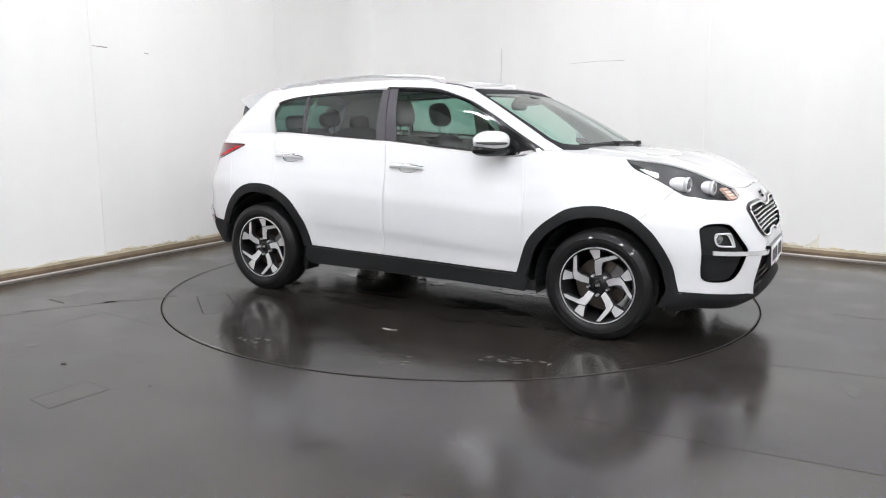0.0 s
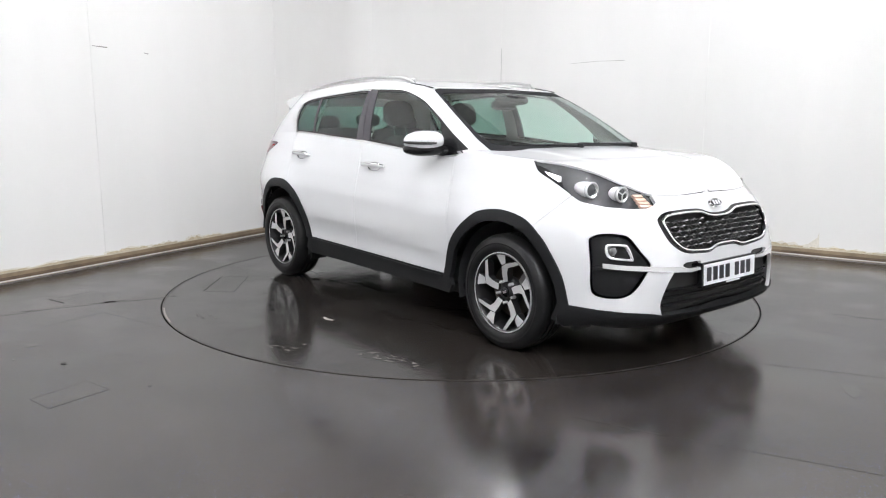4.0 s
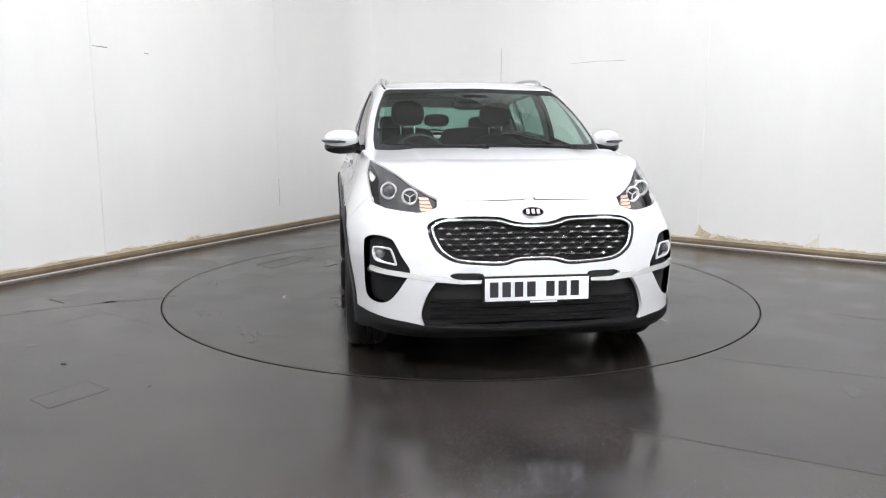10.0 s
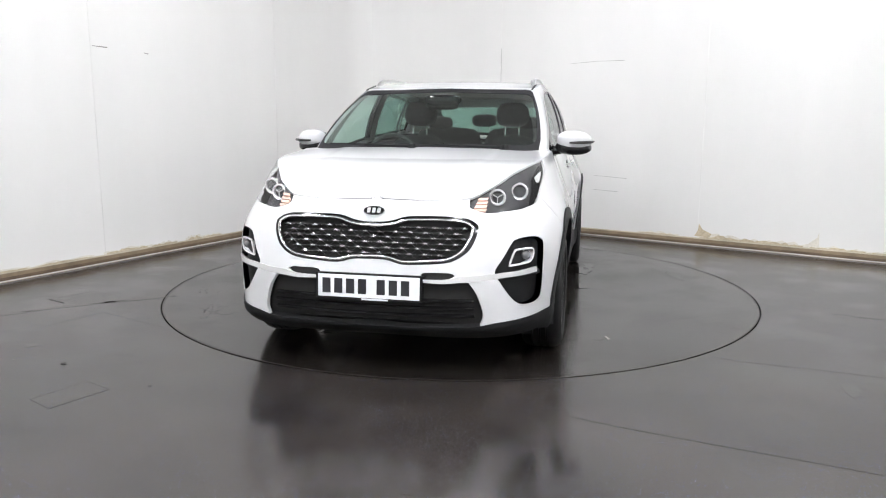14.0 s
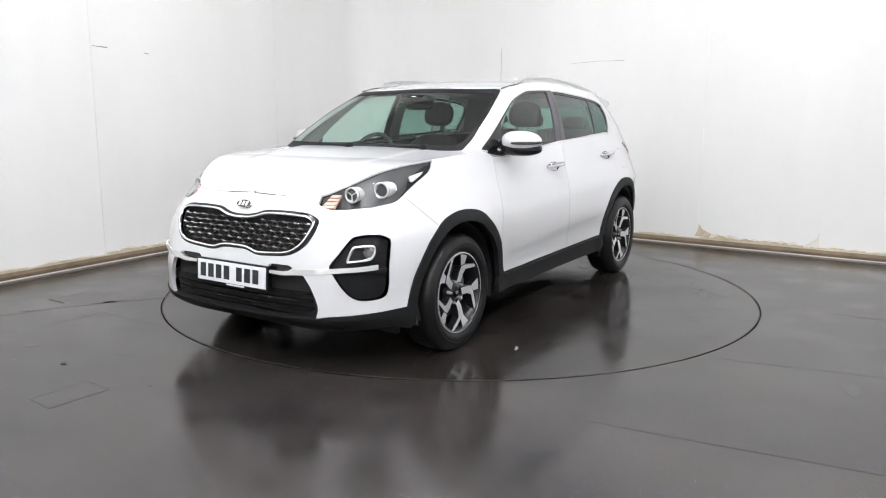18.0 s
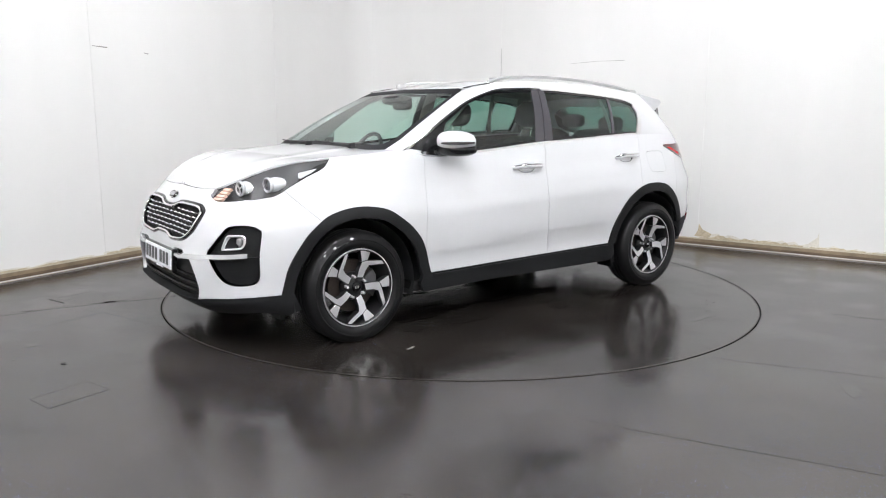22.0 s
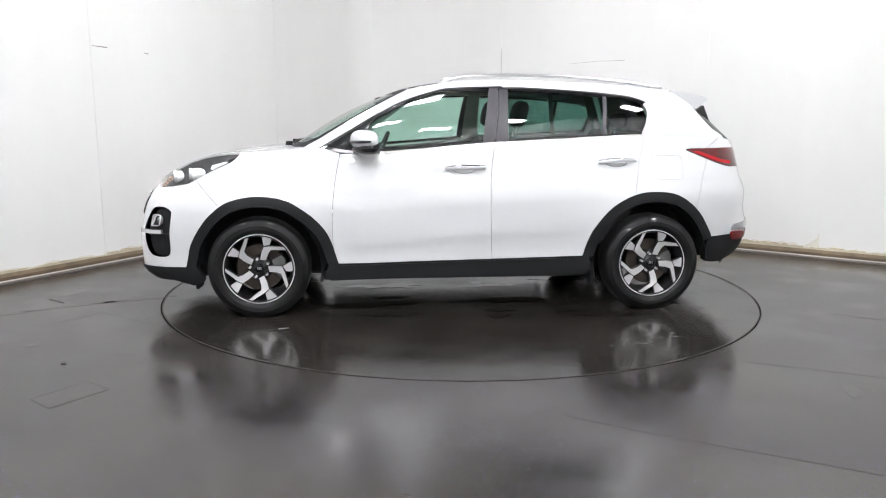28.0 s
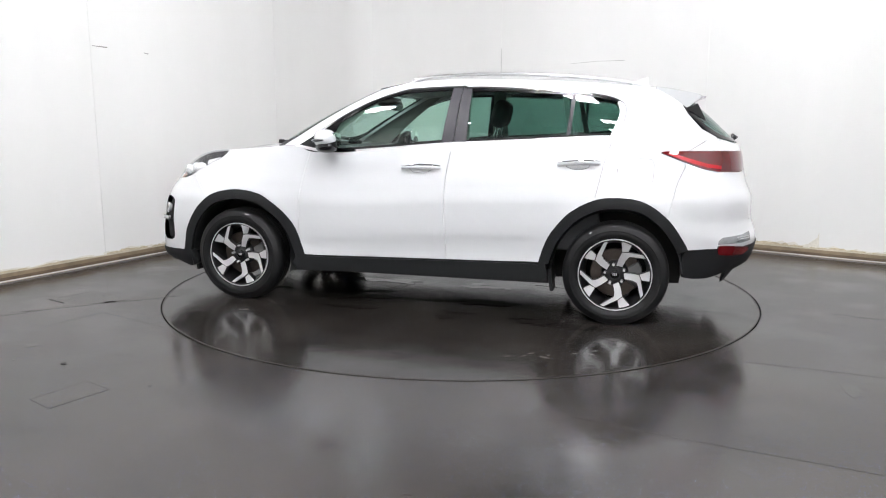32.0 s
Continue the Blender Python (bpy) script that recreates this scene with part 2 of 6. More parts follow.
def build_room():
    bend = rounded_corner(LEFT_WAY, BACK_WAY, 0.9)
    half = len(bend) // 2
    ob = wall_strip("wall_left", [FAR_LEFT] + bend[: half + 1], 0, HEIGHT, 0.15, WALL)
    tagged(ob, "white painted wall with scuffs above a timber skirting", "wall", kind="structure")
    ob = wall_strip("wall_back", bend[half:] + [FAR_BACK], 0, HEIGHT, 0.15, WALL)
    tagged(ob, "white painted wall with flaking plaster along its foot", "wall", kind="structure")
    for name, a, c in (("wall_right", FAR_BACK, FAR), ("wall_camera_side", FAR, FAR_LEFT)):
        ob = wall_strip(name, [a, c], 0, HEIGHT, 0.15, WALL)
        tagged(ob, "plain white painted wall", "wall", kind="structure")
    # floor with a round opening for the turntable
    n, r = 128, TABLE_R + 0.011
    vs = [(r * math.cos(2 * math.pi * i / n), r * math.sin(2 * math.pi * i / n), 0) for i in range(n)]
    outer = []
    corners = [CORNER, FAR_LEFT, FAR, FAR_BACK]
    for i in range(n):
        d = Vector((vs[i][0], vs[i][1], 0)).normalized()
        best = 99
        for k in range(4):
            p0, p1 = corners[k], corners[(k + 1) % 4]
            e = p1 - p0
            den = d.x * e.y - d.y * e.x
            if abs(den) > 1e-9:
                s = (p0.x * e.y - p0.y * e.x) / den
                q = (p0.x * d.y - p0.y * d.x) / den
                if s > 0 and -1e-6 <= q <= 1 + 1e-6:
                    best = min(best, s)
        outer.append(tuple(d * best))
    vs = vs + outer + [(x, y, -0.06) for x, y, z in vs]
    fs = [(i, n + i, n + (i + 1) % n, (i + 1) % n) for i in range(n)]
    fs += [(i, (i + 1) % n, 2 * n + (i + 1) % n, 2 * n + i) for i in range(n)]
    ob = mesh("floor", vs, fs, FLOOR)
    tagged(ob, "dark speckled vinyl floor, damp and glossy", "floor", kind="structure")
    me = mesh("turntable_pit", [(2.5 * math.cos(a * math.pi / 16), 2.5 * math.sin(a * math.pi / 16), -0.05) for a in range(32)], [tuple(range(32))], DARK_GAP)
    tagged(me, "dark gap below the turntable", "pit", kind="structure")
    ob = mesh("ceiling", [(*q.xy, HEIGHT) for q in corners] + [(*q.xy, HEIGHT + 0.1) for q in corners],
              [(0, 1, 2, 3), (7, 6, 5, 4)], material("dark_ceiling", (0.09, 0.09, 0.092), 0.8, grain=0.1, stain=0.3))
    tagged(ob, "plain dark grey ceiling", "ceiling", kind="structure")
    # skirting: a timber board with a pale lip along its foot
    for name, pts in (("baseboard_left", [FAR_LEFT] + bend[: half + 1]), ("baseboard_back", bend[half:] + [FAR_BACK])):
        ob = wall_strip(name, [q + inward(q) * 0.008 for q in pts], 0.040, 0.072, 0.016, SKIRT)
        tagged(ob, "stained brown timber skirting board", "skirting", kind="structure")
        for tag, z0, z1, deep, mat, label in (("_cap", 0.072, 0.084, 0.014, SKIRT_TOP, "cream top edge of the skirting"), ("_cove", 0.014, 0.040, 0.021, SKIRT_LOW, "dark brown lower half of the skirting")):
            tagged(wall_strip(name + tag, [q + inward(q) * 0.008 for q in pts], z0, z1, deep, mat), label, "skirting", kind="structure")
        ob = wall_strip(name + "_foot", [q + inward(q) * 0.011 for q in pts], 0.0, 0.005, 0.023, material("pale_foot_strip", (0.42, 0.38, 0.32), 0.5, stain=0.8, grain=0.3))
        tagged(ob, "pale strip along the foot of the skirting", "trim", kind="structure")


def inward(q):
    return (Vector((0, -1.2, 0)) - q).normalized()


def build_lamps():
    glass_mat = glow("led_panel", (0.975, 0.985, 1.02), LAMP_POWER)
    frame_mat = material("lamp_frame", (0.7, 0.7, 0.7), 0.5)
    first = None
    for y, xs in ((-8.8, (-0.6, 1.3)), (-6.4, (-3.2, -0.2, 2.6)), (-3.4, (-3.8, 0.0, 3.8)), (0.3, (-2.5, 2.7))):
        for x in xs:
            if first:
                copy_thing(first, pose(x, y, HEIGHT - 0.04))
                continue
            first = new("ceiling_light")
            first.matrix_basis = pose(x, y, HEIGHT - 0.04)
            tagged(first, "square white LED ceiling panel, switched on", "ceiling light", "ceiling lights")
            bm = bmesh.new()
            for a in (-1, 1):
                box(bm, -0.325, a * 0.312 - 0.012, -0.01, 0.325, a * 0.312 + 0.012, 0.04)
                box(bm, a * 0.312 - 0.012, -0.300, -0.01, a * 0.312 + 0.012, 0.300, 0.04)
            part("frame", bm, frame_mat, first)
            part("diffuser", box(bmesh.new(), -0.300, -0.300, 0.0, 0.300, 0.300, 0.02), glass_mat, first)


def on_wall(way, d, z, off=0.004):
    """A place on one of the two seen walls: d metres from their corner, at height z."""
    q = CORNER + way * d
    n = Vector((-way.y, way.x, 0))
    if n.dot(Vector((0, -1.0, 0)) - q) < 0:
        n = -n
    q = q + n * off
    return Vector((q.x, q.y, z))


def wall_patch(name, way, outline, mat, label, thick=0.005):
    """A thin flat piece with an outline in (distance, height) on a wall."""
    n = len(outline)
    vs = [on_wall(way, d, z, thick) for d, z in outline] + [on_wall(way, d, z, 0.0) for d, z in outline]
    fs = [tuple(range(n))] + [(i, n + i, n + (i + 1) % n, (i + 1) % n) for i in range(n)]
    return tagged(mesh(name, vs, fs, mat), label, "wall damage", kind="structure")


def build_wall_details():
    plaster = material("bare_plaster", (0.50, 0.43, 0.31), 0.8, grain=0.9, grain_size=45, stain=0.9, bump=0.6)
    cream = material("lifted_paint", (0.66, 0.63, 0.56), 0.6, grain=0.5, grain_size=60, stain=0.6, bump=0.5)
    scuff = material("scuff_mark", (0.30, 0.29, 0.28), 0.7, stain=0.5)
    faint = material("panel_joint", (0.70, 0.695, 0.68), 0.6, stain=0.5)
    grey = material("open_joint", (0.42, 0.415, 0.40), 0.7, stain=0.6)
    rnd = random.Random(4)

    def ragged(d0, d1, base, high, n):
        top = []
        for i in range(n + 1):
            d = d0 + (d1 - d0) * i / n
            top.append((d, base + high * (0.25 + 0.75 * rnd.random()) * (0.35 + 0.65 * math.sin(math.pi * (i + 0.5) / (n + 1)))))
        return [(d1, 0.08), (d0, 0.08)] + top
    for d0, d1, high in ((4.56, 5.10, 0.050), (5.08, 5.56, 0.040), (5.62, 6.1, 0.022), (6.15, 6.6, 0.018), (3.9, 4.3, 0.016), (6.8, 7.6, 0.02)):
        wall_patch("flaking_plaster", BACK_WAY, ragged(d0, d1, 0.085, high, 18), plaster, "flaking beige plaster above the skirting")
        wall_patch("lifted_paint", BACK_WAY, ragged(d0 - 0.03, d1 + 0.04, 0.088, high + 0.016, 14), cream, "lifted cream paint round bare plaster", 0.003)
    wall_patch("torn_paint", BACK_WAY, [(4.50, 0.10), (4.535, 0.16), (4.545, 0.235), (4.565, 0.20), (4.585, 0.175), (4.63, 0.155), (4.68, 0.135), (4.66, 0.10)], plaster, "torn strip of paint on the wall", 0.006)
    wall_patch("torn_paint", BACK_WAY, [(5.50, 0.09), (5.60, 0.12), (5.68, 0.19), (5.692, 0.245), (5.70, 0.10)], cream, "torn strip of paint on the wall", 0.004)
    for d0, d1, high in ((2.85, 3.10, 0.020), (3.12, 3.30, 0.040), (3.45, 3.75, 0.022), (3.80, 4.25, 0.030), (4.4, 4.9, 0.016), (5.0, 5.6, 0.014)):
        wall_patch("flaking_plaster", LEFT_WAY, ragged(d0, d1, 0.085, high, 14), plaster, "flaking beige plaster above the skirting")
        wall_patch("lifted_paint", LEFT_WAY, ragged(d0 - 0.02, d1 + 0.03, 0.088, high + 0.012, 12), cream, "lifted cream paint round bare plaster", 0.003)
    # scratches and joints between the wall boards
    for way, d0, z0, d1, z1, w, mat, what in (
            (LEFT_WAY, 4.24, 1.932, 4.09, 1.928, 0.005, scuff, "scratch"), (LEFT_WAY, 3.70, 1.912, 3.65, 1.906, 0.004, scuff, "scratch"),
            (BACK_WAY, 3.00, 1.940, 3.30, 1.953, 0.002, scuff, "scratch"), (BACK_WAY, 3.30, 1.953, 3.64, 1.950, 0.002, scuff, "scratch"),
            (BACK_WAY, 3.33, 0.690, 3.72, 0.672, 0.002, scuff, "scratch"), (BACK_WAY, 3.33, 0.530, 3.62, 0.520, 0.002, scuff, "scratch"),
            (LEFT_WAY, 4.26, 0.09, 4.26, 5.4, 0.003, faint, "joint"), (LEFT_WAY, 1.90, 0.62, 1.90, 5.4, 0.0015, faint, "joint"), (LEFT_WAY, 1.90, 0.30, 1.90, 0.62, 0.003, grey, "joint"),
            (BACK_WAY, 2.085, 0.09, 2.085, 1.70, 0.002, faint, "joint"), (BACK_WAY, 2.085, 1.70, 2.085, 2.15, 0.0025, grey, "joint"), (BACK_WAY, 2.085, 2.15, 2.085, 5.4, 0.002, faint, "joint"), (BACK_WAY, 4.53, 0.24, 4.53, 5.4, 0.003, faint, "joint"), (BACK_WAY, 6.97, 0.09, 6.97, 5.4, 0.003, faint, "joint")):
        if what == "joint":
            o = [(d0 - w, z0), (d0 + w, z0), (d0 + w, z1), (d0 - w, z1)]
        else:
            o = [(d0, z0 - w / 2), (d1, z1 - w), (d1, z1 + w), (d0, z0 + w / 2)]
        wall_patch("wall_scratch" if what == "scratch" else "board_joint", way, o, mat, "dark scratch in the white wall paint" if what == "scratch" else "faint joint between painted wall boards", 0.003)


def floor_strip(name, pts, width, mat, label, parent=None, z=0.0015, category="floor mark"):
    """A thin line let into a floor, with its own small thickness."""
    vs, fs = [], []
    n = len(pts)
    for i, (x, y) in enumerate(pts):
        a, b = pts[max(i - 1, 0)], pts[min(i + 1, n - 1)]
        d = Vector((b[0] - a[0], b[1] - a[1])).normalized() * width / 2
        vs += [(x - d.y, y + d.x, z), (x + d.y, y - d.x, z)]
    for i in range(n - 1):
        fs.append((2 * i, 2 * i + 1, 2 * i + 3, 2 * i + 2))
    ob = mesh(name, vs, fs, mat, parent)
    if parent is None:
        tagged(ob, label, category, kind="structure")
    return ob


SEAM = material("vinyl_seam", (0.010, 0.009, 0.009), 0.6)
PALE_MARK = material("pale_scrape", (0.30, 0.28, 0.26), 0.5, stain=0.6)


def blotch(name, cx, cy, rx, ry, turn, mat, label, parent=None, z=0.0008, ragged=0.5):
    """A flat stain with an uneven outline."""
    pts = []
    for a in np.linspace(0, 2 * math.pi, 37)[:-1]:
        w = 1 + ragged * noise.noise((1.8 * math.cos(a) + cx, 1.8 * math.sin(a) + cy, 3.0)) + 0.6 * ragged * noise.noise((5 * math.cos(a) + cy, 5 * math.sin(a) + cx, 9.0))
        px, py = rx * w * math.cos(a), ry * w * math.sin(a)
        pts.append((cx + px * math.cos(turn) - py * math.sin(turn), cy + px * math.sin(turn) + py * math.cos(turn), z))
    ob = mesh(name, pts, [tuple(range(len(pts)))], mat, parent)
    if parent is None:
        tagged(ob, label, "stain", kind="structure")
    return ob


BROWN_FILM = material("brown_film", (0.046, 0.034, 0.026), 0.24, grain=0.5, grain_size=25, stain=0.9)
DARK_FILM = material("dark_film", (0.020, 0.0175, 0.016), 0.20, grain=0.4, grain_size=30, stain=0.8)
PALE_FLECK = material("dried_splash", (0.085, 0.08, 0.075), 0.4, grain=0.6, grain_size=50, stain=0.8)


def build_floor_details():
    for cx, cy, rx, ry, turn in ((-2.75, -0.80, 0.34, 0.035, 0.55), (-2.35, -0.58, 0.28, 0.03, 0.50), (-3.05, -1.02, 0.16, 0.04, 0.6), (2.85, -0.95, 0.30, 0.02, -0.45)):
        blotch("floor_stain", cx, cy, rx, ry, turn, BROWN_FILM, "thin brown smear of dirt on the vinyl floor")
    blotch("floor_stain", -2.477, -1.706, 0.03, 0.035, 0, DARK_FILM, "small dark spot on the vinyl floor")
    for cx, cy in ((-2.43, -1.97), (-1.52, -2.35), (-1.95, -2.95)):
        blotch("floor_fleck", cx, cy, 0.008, 0.008, 0, PALE_FLECK, "small pale fleck on the vinyl floor", z=0.0012)
    for pts in ([(-2.65, -1.355), (-2.421, -0.948)], [(-2.421, -0.948), (-2.12, -1.14), (-1.86, -1.31)]):
        floor_strip("vinyl_seam", pts, 0.0016, SEAM, "thin seam between vinyl floor sheets")
    for pts, w in (([(-2.01, -2.54), (-1.86, -2.29)], 0.002), ([(-1.86, -2.29), (-1.70, -2.40)], 0.002), ([(-1.70, -2.40), (-1.86, -2.65)], 0.004), ([(-1.86, -2.65), (-2.01, -2.54)], 0.0015),
                   ([(-2.99, -0.60), (-2.80, -0.34)], 0.003), ([(-2.99, -0.60), (-2.83, -0.70)], 0.010)):
        floor_strip("access_cover_joint", pts, w, SEAM, "dark joint round a floor access cover")
    for pts in ([(0.48, -2.66), (0.70, -2.78), (0.93, -2.89), (1.6, -3.2)], [(1.42, -1.79), (1.55, -1.87), (1.92, -2.0), (2.4, -2.2), (3.2, -2.5)]):
        floor_strip("vinyl_seam", pts, 0.003, SEAM, "thin seam between vinyl floor sheets")
    ob = mesh("floor_debris", [(-2.14, -2.03, 0.002), (-2.115, -2.045, 0.002), (-2.11, -2.02, 0.006), (-2.13, -2.015, 0.003)], [(0, 1, 2, 3)], SEAM)
    tagged(ob, "small dark crumb lying on the vinyl floor", "debris")
    blotch("floor_stain", 1.93, -2.31, 0.035, 0.10, -0.35, DARK_FILM, "dull dark stain on the vinyl floor")


build_room()
build_wall_details()
build_floor_details()
build_lamps()


# ---- the car: its surfaces ----
def spline(*knots):
    """A smooth curve through (x, value) knots, vectorised, without overshoot."""
    k = np.array(sorted(knots), float)
    x, y = k[:, 0], k[:, 1]
    h, d = np.diff(x), np.diff(y) / np.diff(x)
    m = np.zeros(len(x))
    m[0], m[-1] = d[0], d[-1]
    for i in range(1, len(x) - 1):
        if d[i - 1] * d[i] > 0:
            m[i] = 3 * (h[i - 1] + h[i]) / ((2 * h[i] + h[i - 1]) / d[i - 1] + (h[i] + 2 * h[i - 1]) / d[i])

    def at(q):
        q = np.clip(np.asarray(q, float), x[0], x[-1])
        i = np.clip(np.searchsorted(x, q) - 1, 0, len(h) - 1)
        t = (q - x[i]) / h[i]
        return ((1 + 2 * t) * (1 - t) ** 2 * y[i] + t * (1 - t) ** 2 * h[i] * m[i]
                + t * t * (3 - 2 * t) * y[i + 1] + t * t * (t - 1) * h[i] * m[i + 1])
    return at


FX, RX, TURN = 0.95, -0.95, 0.9
S_FRONT, S_REAR = FX + TURN * math.pi / 2, RX - TURN * math.pi / 2
HUB_X, HUB_Z = 1.335, 0.331
# height of the shoulder edge by the way round the car: rear centre to front centre
EDGE_Z = spline((S_REAR, 1.13), (-2.05, 1.15), (-1.75, 1.19), (-1.3, 1.196), (-1.0, 1.183), (-0.24, 1.143), (0.32, 1.095), (0.62, 1.072),
                (0.78, 1.078), (0.90, 1.112), (1.0, 1.118), (1.14, 1.107), (1.30, 1.096), (1.48, 1.085), (1.60, 1.072), (1.75, 1.034), (1.88, 0.970), (2.0, 0.916), (2.18, 0.908), (S_FRONT, 0.912))
EDGE_Y = spline((-0.95, 0.765), (-0.5, 0.79), (0.2, 0.80), (0.95, 0.79))
WIDEST = spline((-0.95, 0.905), (-0.3, 0.893), (0.3, 0.893), (0.95, 0.905))
SECTION = spline((0, 0), (0.07, 0.22), (0.16, 0.45), (0.28, 0.78), (0.42, 1.0), (0.55, 0.96), (0.68, 0.86), (0.78, 0.79), (0.88, 0.80), (1.0, 0.72))
NOSE_X = spline((0.16, 1.98), (0.22, 2.08), (0.265, 2.155), (0.30, 2.195), (0.45, 2.202), (0.56, 2.190), (0.68, 2.162), (0.78, 2.133), (0.86, 2.082), (0.912, 2.038), (1.0, 1.965), (1.06, 1.90), (1.13, 1.86))
TAIL_X = spline((0.16, -2.06), (0.30, -2.13), (0.42, -2.22), (0.55, -2.245), (0.62, -2.225), (0.68, -2.205), (0.80, -2.20), (0.92, -2.155), (1.02, -2.135), (1.12, -2.115), (1.2, -2.08))
LOW_Z = 0.20
ROUND_F, ROUND_R = spline((0.2, 4.5), (0.45, 4.5), (0.62, 4.45), (0.75, 4.25), (0.86, 3.95), (0.95, 3.9), (1.2, 3.8)), spline((0.2, 3.5), (0.6, 3.7), (0.9, 3.95), (1.2, 3.95))


def super_r(c, s, a, b, n):
    return (np.abs(s / a) ** n + np.abs(c / b) ** n) ** (-1 / n)


def lower(u, v):
    """The body below the shoulder: u runs round the left half from the tail to the nose, v upwards."""
    u, v = np.asarray(u, float), np.asarray(v, float)
    ze = EDGE_Z(u)
    z = LOW_Z + (ze - LOW_Z) * v
    xs = np.clip(u, RX, FX)
    ye = EDGE_Y(xs)
    b = ye + (WIDEST(xs) - ye) * SECTION((ze - z) / (ze - 0.2))
    x, y = xs.copy() + 0 * v, b.copy()
    for centre, sign, end, n in ((FX, 1, NOSE_X, ROUND_F), (RX, -1, TAIL_X, ROUND_R)):
        phi = np.clip((u - centre) * sign / TURN, 0, math.pi / 2)
        a = np.abs(end(z) - centre)
        r = super_r(np.cos(phi), np.sin(phi), a, b, n(z))
        on = phi > 0
        x = np.where(on, centre + sign * r * np.sin(phi), x)
        y = np.where(on, r * np.cos(phi), y)
    # a crease along the foot of the doors
    d = z - (0.530 - 0.05 * np.clip(x, -1, 1))
    fade = np.clip((0.86 - x) / 0.2, 0, 1) * np.clip((x + 0.95) / 0.2, 0, 1)
    y = y + 0.006 * fade * np.exp(-(d / np.where(d > 0, 0.12, 0.035)) ** 2)
    # the nose falls back between the grille and the corners
    flat = np.clip((z - 0.33) / 0.12, 0, 1) * (0.35 + 0.65 * np.clip((0.86 - z) / 0.12, 0, 1)) * np.clip((x - 1.6) / 0.2, 0, 1)
    x = x + flat * (0.012 * np.exp(-((y - 0.42) / 0.14) ** 2) - 0.014 * np.exp(-((y - 0.64) / 0.09) ** 2))
    for hx in (HUB_X, -HUB_X):
        d = np.hypot(x - hx, z - HUB_Z)
        y = y + 0.016 * np.exp(-((d - 0.44) / 0.10) ** 2) * np.clip((y - 0.4) / 0.4, 0, 1)
    return np.stack([x, y, z], -1)


ROOF_Z = spline((-1.72, 1.490), (-1.55, 1.512), (-1.3, 1.533), (-0.8, 1.566), (-0.3, 1.576), (0.0, 1.564), (0.2, 1.535), (0.38, 1.514))
GF, GR = -0.30, -0.80
G_FRONT, G_REAR = 1.27, -2.37


def cabin(u, v):
    """The windows and pillars between the shoulder and the roof edge."""
    u, v = np.asarray(u, float), np.asarray(v, float)
    xs = np.clip(u, GR, GF)
    xb, yb = xs.copy(), EDGE_Y(xs) - 0.004
    xt, yt = xs.copy(), 0.630 - 0.03 * np.clip(-xs - 0.3, 0, 1)
    for centre, sign, ab, at, corner_b, corner_t, n in ((GF, 1, 1.455, 0.665, 57.0, 41.0, 8.0), (GR, -1, 1.285, 0.92, 54.0, 50.0, 4.5)):
        k = np.clip((u - centre) * sign / 1.57, 0, 1)
        on = k > 0
        for which, a, corner in ((0, ab, corner_b), (1, at, corner_t)):
            phi = np.radians(spline((0, 0), (0.55, corner), (1, 90))(k))
            w = (yb if which == 0 else yt)
            r = super_r(np.cos(phi), np.sin(phi), a, w, n)
            px, py = centre + sign * r * np.sin(phi), r * np.cos(phi)
            if which == 0:
                xb, nyb = np.where(on, px, xb), np.where(on, py, yb)
            else:
                xt, nyt = np.where(on, px, xt), np.where(on, py, yt)
        yb, yt = nyb, nyt
    # height of the foot: the shoulder at the sides, the scuttle and the tailgate's sill at the ends
    zb = spline((-2.10, 1.140), (-2.0, 1.155), (-1.7, 1.19), (-1.3, 1.192), (-1.0, 1.179), (-0.24, 1.139), (0.32, 1.091), (0.62, 1.072), (0.78, 1.085), (0.9, 1.105), (1.05, 1.11), (1.2, 1.122))(xb)
    foot = lower(np.clip(u, S_REAR, 0.0), np.ones_like(u + v))
    aft = u < GR
    xb, yb, zb = np.where(aft, foot[..., 0], xb), np.where(aft, foot[..., 1], yb), np.where(aft, foot[..., 2], zb)
    zt = ROOF_Z(xt) + 0.012 * (1 - np.clip(yt / 0.6, 0, 1))
    x, y, z = xb + (xt - xb) * v, yb + (yt - yb) * v, zb + (zt - zb) * v
    bow = 4 * v * (1 - v)
    side = np.clip(y / 0.5, 0, 1)
    y = y + 0.022 * bow * side
    x = x + np.where(u > GF, 0.02, np.where(u < GR, -0.015, 0)) * bow * (1 - side)
    z = z + np.where(u > GF, 0.035 * bow * (1 - 0.4 * side), 0)
    return np.stack([x, y, z], -1)


BONNET_Z = spline((0.8, 1.15), (1.1, 1.138), (1.2, 1.128), (1.4, 1.100), (1.6, 1.062), (1.8, 1.009), (1.93, 0.960), (2.036, 0.9135))
TOP_Z = spline((-1.75, 1.512), (-1.55, 1.538), (-1.27, 1.562), (-0.86, 1.590), (-0.45, 1.599), (-0.04, 1.587), (0.12, 1.565), (0.365, 1.526))


def cap(edge, centre_z, power):
    """A crowned sheet that spans the car from an edge curve: u along the edge, v from the edge to the middle."""
    def at(u, v):
        e = edge(np.asarray(u, float))
        v = np.asarray(v, float)
        q = np.maximum(1 - v, 0)
        z = e[..., 2] + (np.maximum(centre_z(e[..., 0]), e[..., 2]) - e[..., 2]) * (1 - q ** power)
        return np.stack([e[..., 0], e[..., 1] * q, z], -1)
    return at


plain_bonnet = cap(lambda u: lower(u, np.ones_like(u)), BONNET_Z, 2.4)


